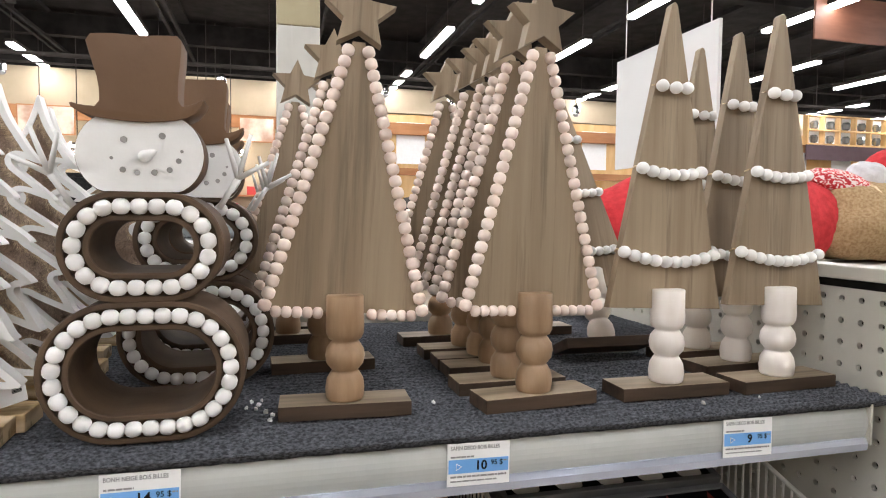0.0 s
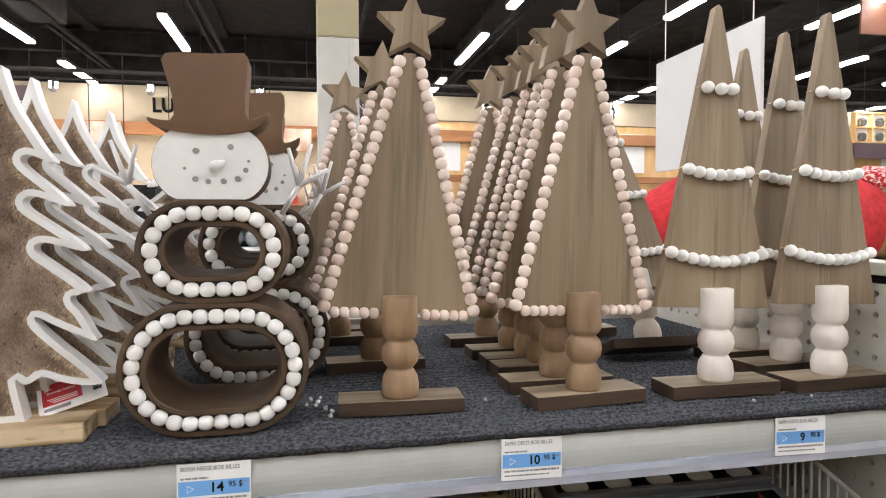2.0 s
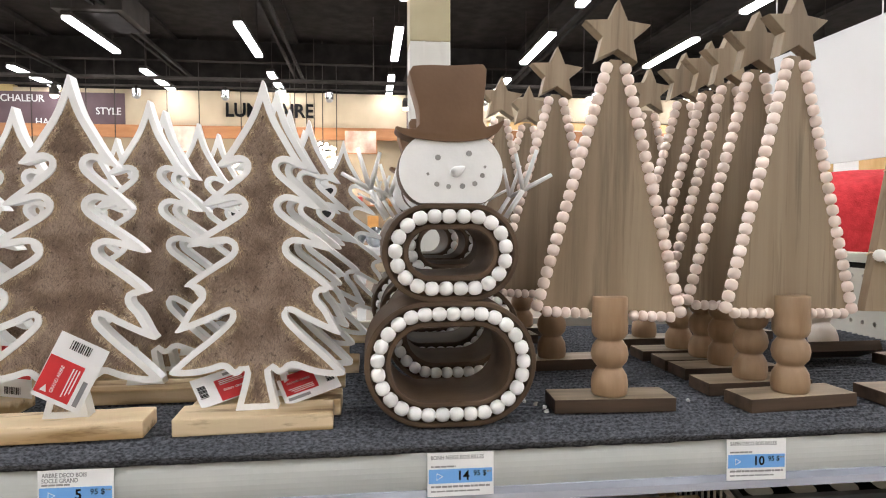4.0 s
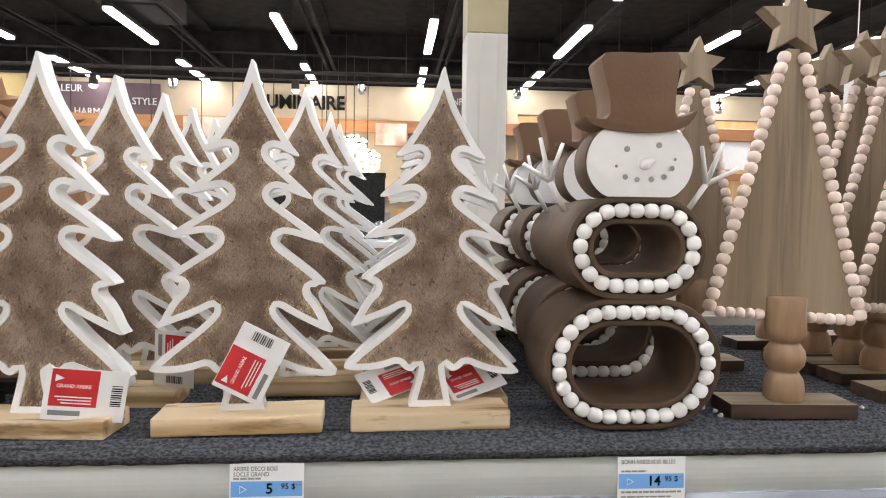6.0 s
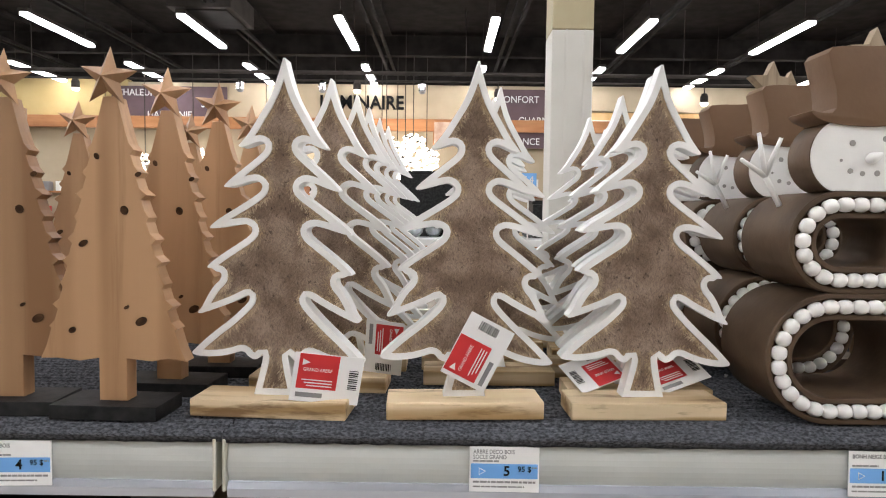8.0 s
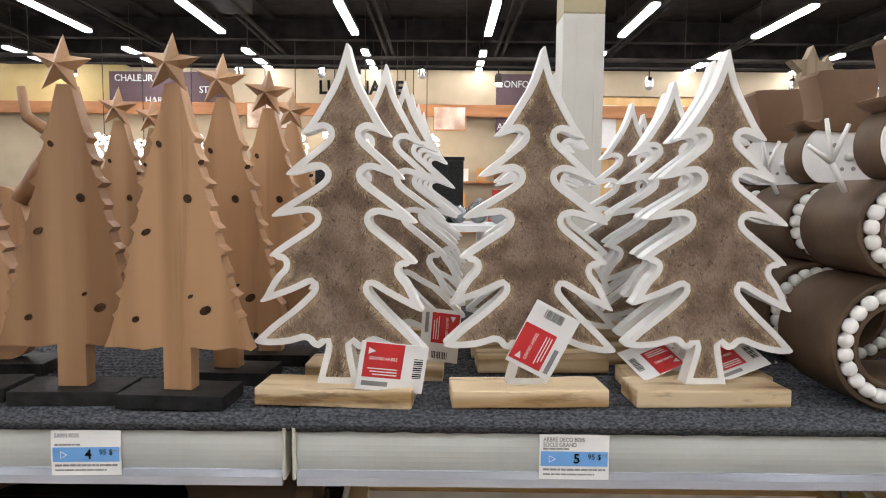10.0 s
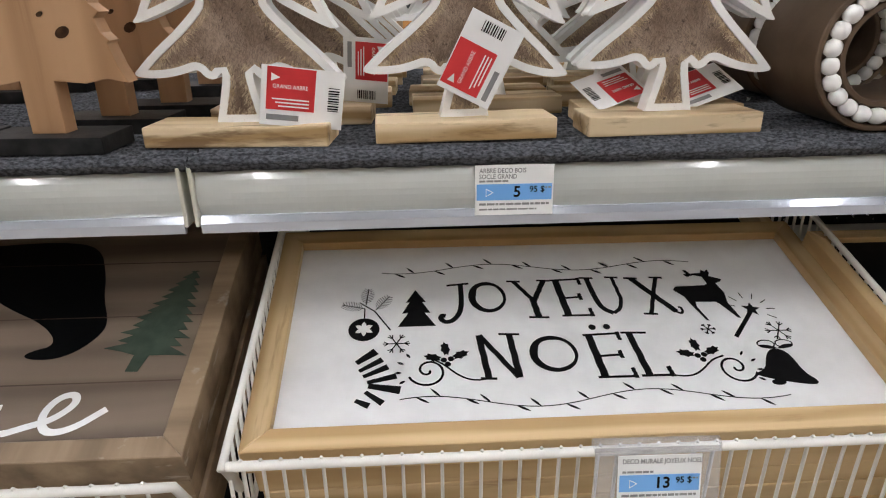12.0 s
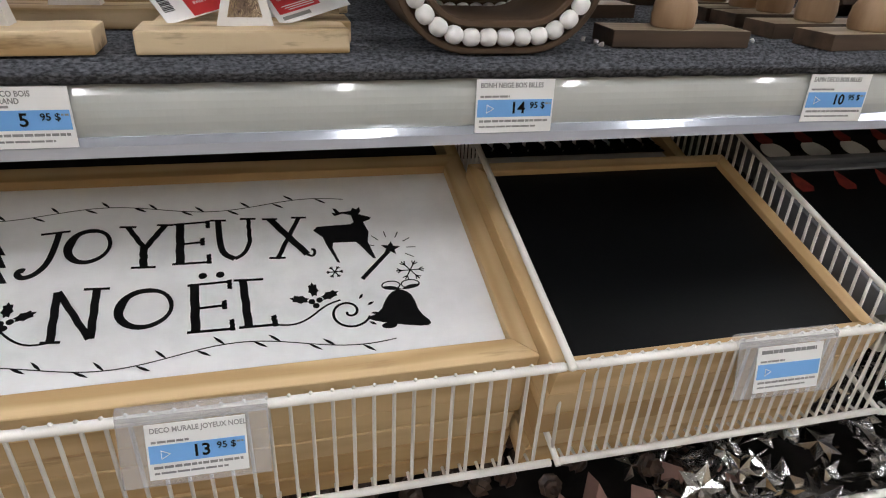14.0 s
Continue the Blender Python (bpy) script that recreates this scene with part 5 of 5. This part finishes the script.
def holder(x, z, lines, price, seed, y=BF - 0.005, roll=0):
    p = thing("label_holder", "clear plastic label holder hooked on the basket rail", "label holder", "label holders", m=pose(x, y, z, -12, roll, 0))
    part("sleeve", join(bm_box(-0.043, 0.043, -0.0008, 0.0008, -0.045, 0.002, 0.0004), bm_tube([(-0.043, 0.004, 0.002), (0.043, 0.004, 0.002)], 0.005, 8)), M_SLEEVE, p)
    price_label(pose(x, y, z, -12, roll, 0) @ pose(0.001, -0.0016, -0.003), lines, price, seed, plain=not lines)


M_SLEEVE = mat("frosted_sleeve", (0.60, 0.60, 0.62), 0.25, (0.66, 0.66, 0.68), 20, bump=0.02, coat=0.4)
holder(-0.300, 1.018, ("DECO MURALE JOYEUX NOEL",), "13", 21, roll=1)
holder(0.118, 1.018, (), "", 22, roll=1)
M_SLEEVE.node_tree.nodes["Principled BSDF"].inputs["Alpha"].default_value = 0.3

# lower tier: shelf with under-shelf shade put into its colour, more wire, silver ornaments
solid("lower_deck", bm_box(X0 - BAY, X1, 0.56, 1.2, 0.70, 0.72), M_INSHADE, "steel lower shelf deck darkened to stand for shade", "shelf", kind="structure")
solid("back_panel", bm_box(X0 - BAY, X1 + 0.02, 1.205, 1.218, 0.0, 1.164), M_INSHADE, "back panel under the shelf darkened to stand for shade", "shelf panel", kind="structure")
# ---- lower tier: silver stars in a wire bin ----
M_SILVER = mat("silver_foil", (0.62, 0.61, 0.60), 0.18, metal=1.0, bump=0.1, bscale=120)
M_CONE = mat("pine_cone", (0.035, 0.02, 0.014), 0.5, (0.10, 0.06, 0.04), 90)
M_ROSE = mat("rose_card", (0.30, 0.17, 0.14), 0.6, (0.36, 0.22, 0.18), 30)
basket(-0.3, 0.64, 0.835, 0.535, 0.06)
rs = random.Random(21)
STARM = []
for k in range(3):
    bm = bmesh.new()
    ring = [bm.verts.new((x, z, 0)) for x, z in star_pts(0, 0, 0.017 + 0.006 * k, 0.5)]
    a, b = bm.verts.new((0, 0, 0.005)), bm.verts.new((0, 0, -0.005))
    for q in range(10):
        bm.faces.new((ring[q], ring[(q + 1) % 10], a))
        bm.faces.new((ring[(q + 1) % 10], ring[q], b))
    STARM.append(mesh_of("silver_star", bm, M_SILVER))
for k in range(230):
    x = rs.uniform(0.10, 0.62)
    ob = part("silver_star", STARM[k % 3], None, None, m=pose(x, rs.uniform(0.555, 0.76), 0.755 + rs.random() * 0.075, rs.uniform(-60, 60), rs.uniform(-60, 60), rs.uniform(0, 360)))
    tagged(ob, "small shiny silver star ornament in the bin", "ornament", "silver stars")
for k in range(60):
    bm = bm_lathe([(0.004, -0.014), (0.012, -0.008), (0.009, -0.006), (0.0135, -0.001), (0.009, 0.001), (0.010, 0.007), (0.006, 0.009), (0.003, 0.015)], 7)
    ob = solid("pine_cone", bm, M_CONE, "small dark brown pine cone in the bin", "pine cone", "pine cones", m=pose(rs.uniform(-0.28, 0.2), rs.uniform(0.56, 0.72), 0.752 + rs.random() * 0.04, rs.uniform(-80, 80), rs.uniform(-80, 80), 0))
for k in range(5):
    bm = bm_extrude([(-0.02, 0.0), (0.02, 0.0), (0.002, 0.055)], -0.012, 0.012, 0.001)
    solid("cone_tree", bm, M_ROSE, "small rose-brown pointed tree ornament", "ornament", "cone trees", m=pose(0.0 + 0.045 * k, 0.60 + 0.02 * (k % 2), 0.745, -20, rs.uniform(-12, 12), rs.uniform(0, 40)))
# bin floor takes the same painted shade
solid("bin_floor", bm_box(-0.31, 0.65, 0.545, 0.95, 0.735, 0.745), M_INSHADE, "floor of the ornament bin darkened to stand for shade", "shelf", kind="structure")

# deer cut-out with curled antlers at the far end of the raw trees
deer = thing("wooden_deer", "tan wooden deer cut-out with curled antlers", "deer", m=pose(-0.945, 0.79, Z0))
part("base", bm_box(-0.05, 0.05, -0.024, 0.024, 0, 0.0125, 0.0008), M_BLACKBASE, deer, "black painted base")
part("body", bm_extrude(smooth_line([(-0.03, 0.0125), (0.03, 0.0125), (0.045, 0.09), (0.028, 0.15), (0.022, 0.19), (-0.022, 0.19), (-0.03, 0.15), (-0.045, 0.09)], 2), -0.007, 0.009, 0.0007), M_RAW, deer)
for s_ in (-1, 1):
    pts = [(s_ * (0.02 + 0.055 * math.sin(t * 1.6)), 0.0, 0.175 + 0.105 * t + 0.012 * math.sin(3 * t)) for t in [k / 12 for k in range(13)]]
    part("antler", bm_tube(pts, 0.010, 8, 0.005), M_RAW, deer, "curled antler", smooth=True)
    part("antler", bm_tube([pts[6], (pts[6][0] - s_ * 0.03, 0, pts[6][2] + 0.02), (pts[6][0] - s_ * 0.035, 0, pts[6][2] + 0.05)], 0.007, 8, 0.004), M_RAW, deer, "curled antler", smooth=True)

# ---- beyond the shelf ----
hp = thing("hanging_sign", "blank white hanging sign panel seen at an angle", "sign")
part("panel", bm_box(1.225, 1.235, 1.66, 2.2, 1.56, 1.945, 0.001), M_SIGNW, hp)
part("wire", bm_tube([(1.23, 1.7, 1.945), (1.23, 1.7, CEIL)], 0.002, 5), M_WIRE, hp)
part("wire", bm_tube([(1.23, 2.15, 1.945), (1.23, 2.15, CEIL)], 0.002, 5), M_WIRE, hp)

# neighbouring shelf with a sack and a plush
solid("next_shelf", bm_box(0.69, 2.3, 1.16, 1.75, 1.25, 1.285, 0.003), M_METAL, "cream steel deck of the neighbouring shelf", "shelf", kind="structure")
solid("next_shelf_leg", bm_box(0.69, 2.3, 1.72, 1.75, 0.0, 1.25), M_METAL, "cream steel back of the neighbouring shelf", "shelf panel", kind="structure")


def blob(rx, ry, rz, seed, bumps, fold=0.0):
    bm = bmesh.new()
    bmesh.ops.create_uvsphere(bm, u_segments=40, v_segments=24, radius=1)
    for v in bm.verts:
        d = 1 + bumps * noise.noise(v.co * 1.6 + Vector((seed, 0, 0))) + fold * noise.noise(Vector((v.co.x * 7, v.co.y * 2, v.co.z * 7 + seed)))
        v.co = Vector((v.co.x * rx * d, v.co.y * ry * d, max(-0.75, v.co.z) * rz * d))
    return bm


sack = thing("burlap_sack", "brown burlap sack tied with twine lying on the shelf", "sack", m=pose(1.46, 1.37, 1.375))
part("bag", blob(0.21, 0.13, 0.115, 2, 0.2, 0.06), M_BURLAP, sack, smooth=True)
part("tie", bm_tube([(-0.06 + 0.012 * math.cos(t), 0.10 * math.cos(t), 0.02 + 0.085 * math.sin(t)) for t in [2 * math.pi * k / 20 for k in range(20)]], 0.004, 6, closed=True), M_PALLET, sack, "pale twine tie", smooth=True)
plush = thing("plush_gnome_hat", "red plush hat with a patterned knit band", "plush toy", m=pose(1.04, 1.40, 1.378))
part("hat", blob(0.36, 0.12, 0.13, 5, 0.10, 0.03), M_REDPLUSH, plush, smooth=True)
M_KNIT = mat("knit_pattern", (0.5, 0.02, 0.03), 0.9, (0.75, 0.62, 0.6), 150, (1, 1, 1.4), 0.4, 200, detail=1, spread=(0.47, 0.57))
part("knit_band", blob(0.10, 0.08, 0.040, 8, 0.1, 0.05), M_KNIT, plush, "red and white knit band", m=pose(0.325, 0.0, 0.088, 0, 14), smooth=True)
M_GREYPL = mat("grey_plush", (0.5, 0.5, 0.52), 0.9, (0.62, 0.62, 0.64), 60, bump=0.4)
part("pompom", blob(0.055, 0.05, 0.045, 9, 0.1, 0.1), M_GREYPL, plush, "pale grey plush cuff", m=pose(0.46, 0.03, 0.115), smooth=True)
part("tip", blob(0.07, 0.05, 0.04, 3, 0.1, 0.05), M_REDPLUSH, plush, m=pose(0.535, 0.04, 0.15, 0, -25), smooth=True)

# mid-distance tables and boxes
tbl = thing("display_table", "long white display table with glass ornaments around", "table")
part("top", bm_box(-1.6, 2.2, 4.4, 5.2, 1.165, 1.21, 0.004), M_SIGNW, tbl)
for x in (-1.5, -0.2, 0.9, 2.1):
    part("leg", bm_box(x - 0.03, x + 0.03, 4.45, 4.51, 0, 1.165), M_SIGNW, tbl)
    part("leg", bm_box(x - 0.03, x + 0.03, 5.1, 5.16, 0, 1.165), M_SIGNW, tbl)
M_GLASSY = mat("smoky_glass", (0.35, 0.37, 0.38), 0.08, metal=0.7, bump=0)
for k in range(26):
    r = rs.uniform(0.05, 0.085)
    solid("glass_ornament", ball(r, 14, 9), M_GLASSY, "round smoky glass ornament on the white table", "ornament", "glass ornaments", m=pose(-1.5 + 0.14 * k, 4.6 + 0.3 * rs.random(), 1.21 + r), smooth=True)
for x, w, z0_, z1_ in ((-0.56, 0.43, 1.48, 1.67), (0.42, 0.4, 1.21, 1.46), (-1.25, 0.4, 1.3, 1.62), (1.25, 0.4, 1.21, 1.5)):
    b_ = thing("black_box", "black cardboard box on the display table", "box", "black boxes", m=pose(x, 5.0, 1.21))
    part("carton", bm_box(-w / 2, w / 2, -0.12, 0.12, 0.0, z1_ - 1.21, 0.006), M_BLACKBASE, b_)
    part("lid", bm_box(-w / 2 - 0.006, w / 2 + 0.006, -0.126, 0.126, z1_ - 1.209, z1_ - 1.18, 0.004), M_BLACKBASE, b_)
tag14 = thing("price_sign", "blue shelf sign with a white number 14", "sign", m=pose(0.14, 4.55, 1.57))
part("board", bm_box(-0.055, 0.055, 0, 0.006, 0.0, 0.1, 0.002), M_BLUE, tag14)
part("number", moved(text_bm("14", 0.075, 0.001), pose(0, -0.002, 0.05, 90)), M_PAPER, tag14)
part("stand", bm_box(-0.005, 0.005, 0.006, 0.012, -0.36, 0.09), M_WIRE, tag14)

# framed prints under the soffit
M_PRINT = mat("faded_print", (0.40, 0.24, 0.17), 0.6, (0.75, 0.66, 0.56), 2.2, bump=0.02, bscale=40)
for x0_, x1_, z0_, z1_ in ((-0.8, 0.13, 3.33, 4.0), (-6.05, -4.74, 3.33, 4.06)):
    f_ = thing("framed_print", "large faded framed print on the wall", "picture", "wall prints")
    part("print", bm_box(x0_ + 0.03, x1_ - 0.03, WALL_Y - 0.44, WALL_Y - 0.401, z0_ + 0.03, z1_ - 0.03), M_PRINT, f_)
    part("frame", join(bm_box(x0_, x1_, WALL_Y - 0.45, WALL_Y - 0.402, z0_, z0_ + 0.03), bm_box(x0_, x1_, WALL_Y - 0.45, WALL_Y - 0.402, z1_ - 0.03, z1_), bm_box(x0_, x0_ + 0.03, WALL_Y - 0.45, WALL_Y - 0.402, z0_ + 0.031, z1_ - 0.031), bm_box(x1_ - 0.03, x1_, WALL_Y - 0.45, WALL_Y - 0.402, z0_ + 0.031, z1_ - 0.031)), M_ORANGE, f_)

# wooden wall units with pale posters; warm downlight is painted into the wood colour
M_WARMWALL = mat("warm_lit_wood", (0.62, 0.38, 0.15), 0.6, (0.74, 0.5, 0.24), 4, (1, 1, 0.2), 0.03, 60)
for x0_, x1_ in ((3.3, 7.2), (7.3, 12.0), (12.1, 17.0), (17.1, 23.0)):
    u_ = thing("wall_unit", "wooden wall unit with warm light in its colour, pale posters", "wall unit", "wall units")
    part("back", bm_box(x0_, x1_, WALL_Y - 0.2, WALL_Y - 0.004, 0.0, 4.33, 0.01), M_WARMWALL, u_)
    part("ledge", bm_box(x0_, x1_, WALL_Y - 0.6, WALL_Y - 0.405, 2.55, 2.75, 0.01), M_ORANGE, u_)
    n_ = int((x1_ - x0_) / 1.9)
    for k in range(n_):
        px_ = x0_ + 0.25 + k * 1.95
        part("poster", bm_box(px_, px_ + 0.85, WALL_Y - 0.23, WALL_Y - 0.202, 2.9, 4.1, 0.004), M_PAPER, u_, "pale poster")

# glassware niches
nic = thing("glass_cabinet", "wooden niches filled with bright glassware", "cabinet", m=pose(19.8, WALL_Y - 0.75, 3.95))
part("back", bm_box(-2.2, 2.6, 0.1, 0.12, 0.0, 1.0), M_PAPER, nic)
for k in range(8):
    part("divider", bm_box(-2.2 + 0.68 * k - 0.03, -2.2 + 0.68 * k + 0.03, -0.1, 0.1, 0.0, 1.0), M_WARMWALL, nic)
for k in range(3):
    part("shelf", bm_box(-2.2, 2.6, -0.105, 0.1, 0.48 * k, 0.48 * k + 0.05), M_WARMWALL, nic)
for k in range(14):
    part("glass", bm_lathe([(0.05, 0.0), (0.12, 0.05), (0.14, 0.2), (0.1, 0.28)], 10), M_GLASSY, nic, m=pose(-1.86 + 0.68 * (k % 7), 0, 0.051 + 0.48 * (k // 7)))
part("base_band", bm_box(-2.3, 3.0, -0.15, -0.106, -0.52, -0.02), M_MAUVE, nic, "dark grey band")

# crystal lamps in the lighting department
M_CRYSTAL = mat("lit_crystal", (1.0, 0.93, 0.85), 0.2, emit=4.0, bump=0)


def chandelier(m):
    p = thing("chandelier", "lit crystal chandelier with many small bulbs", "chandelier", "chandeliers", m=m)
    part("stem", bm_tube([(0, 0, 0.0), (0, 0, 3.85)], 0.012, 5), M_BEAM, p)
    bms = []
    rc = random.Random(3)
    for k in range(80):
        t = rc.uniform(0, 2 * math.pi)
        z = rc.uniform(-0.45, 0.15)
        r = 0.36 * math.sqrt(max(0.05, 1 - ((z + 0.15) / 0.35) ** 2)) * rc.uniform(0.5, 1)
        bms.append(moved(ball(rc.uniform(0.025, 0.05), 6, 4), Matrix.Translation((r * math.cos(t), r * math.sin(t), z))))
    tagged(part("crystal", join(*bms), M_CRYSTAL, p), "glowing crystals", kind="stuff")
    part("ring", bm_tube([(0.3 * math.cos(t), 0.3 * math.sin(t), -0.05) for t in [2 * math.pi * k / 16 for k in range(16)]], 0.02, 6, closed=True), M_CHROME, p)
    part("ring", bm_tube([(0.2 * math.cos(t), 0.2 * math.sin(t), 0.1) for t in [2 * math.pi * k / 16 for k in range(16)]], 0.02, 6, closed=True), M_BEAM, p)
    return p


c0 = chandelier(pose(-2.6, 17.3, 3.1))
for x, y, z in ((-2.15, 17.2, 3.4), (-1.75, 17.4, 3.15), (-1.3, 17.0, 3.3), (-0.95, 17.2, 2.95), (-1.5, 16.8, 2.75), (-2.0, 16.9, 2.85), (-3.4, 17.2, 3.2), (-4.4, 17.0, 2.9), (-5.3, 17.4, 2.6), (-7.2, 17.2, 2.9), (-8.4, 17.0, 2.7), (-6.4, 16.9, 2.4), (-9.6, 17.3, 2.9)):
    copy_thing(c0, pose(x, y, z, 0, 0, 50 * x))

# goods on wall shelves below the lights
ws = thing("wall_shelf", "brown wall shelves along the back of the store", "shelf")
for z in (0.5, 1.2, 1.9):
    part("board", bm_box(-12.0, 3.0, WALL_Y - 0.75, WALL_Y - 0.42, z - 0.05, z, 0.005), M_ORANGE, ws)
part("back", bm_box(-12.0, 3.0, WALL_Y - 0.42, WALL_Y - 0.403, 0.0, 2.4), M_CREAM, ws)
cols = [mat("carton_%s" % n, c, 0.6, tuple(min(1.0, 1.2 * q) for q in c), 6, bump=0.02) for n, c in (("white", (0.7, 0.69, 0.66)), ("brown", (0.22, 0.1, 0.05)), ("grey", (0.2, 0.2, 0.21)), ("amber", (0.5, 0.25, 0.07)), ("red", (0.4, 0.03, 0.03)))]
for k in range(90):
    z = (0.5, 1.2, 1.9)[k % 3]
    h = rs.uniform(0.2, 0.5)
    bm = bm_lathe([(0.08, 0), (0.14, h * 0.3), (0.13, h * 0.7), (0.07, h)], 9) if k % 4 == 0 else bm_box(-rs.uniform(0.1, 0.18), 0.14, -0.1, 0.1, 0, h, 0.006)
    solid("stock_item", bm, cols[rs.randrange(5)], "boxed or rounded stock item on the wall shelf", "stock", "wall stock", m=pose(-11.8 + 0.49 * (k // 3) + 0.05 * (k % 3), WALL_Y - 0.58, z))

# red hanging board
rb = thing("hanging_sign", "reddish wooden board hung from the ceiling", "sign", m=pose(9.9, 9.0, 4.45))
part("board", bm_box(-1.0, 1.6, -0.02, 0.02, 0, 0.75, 0.004), M_REDWOOD, rb)
part("wire", bm_tube([(-0.7, 0, 0.75), (-0.7, 0, CEIL - 4.45)], 0.006, 5), M_WIRE, rb)
part("wire", bm_tube([(1.2, 0, 0.75), (1.2, 0, CEIL - 4.45)], 0.006, 5), M_WIRE, rb)
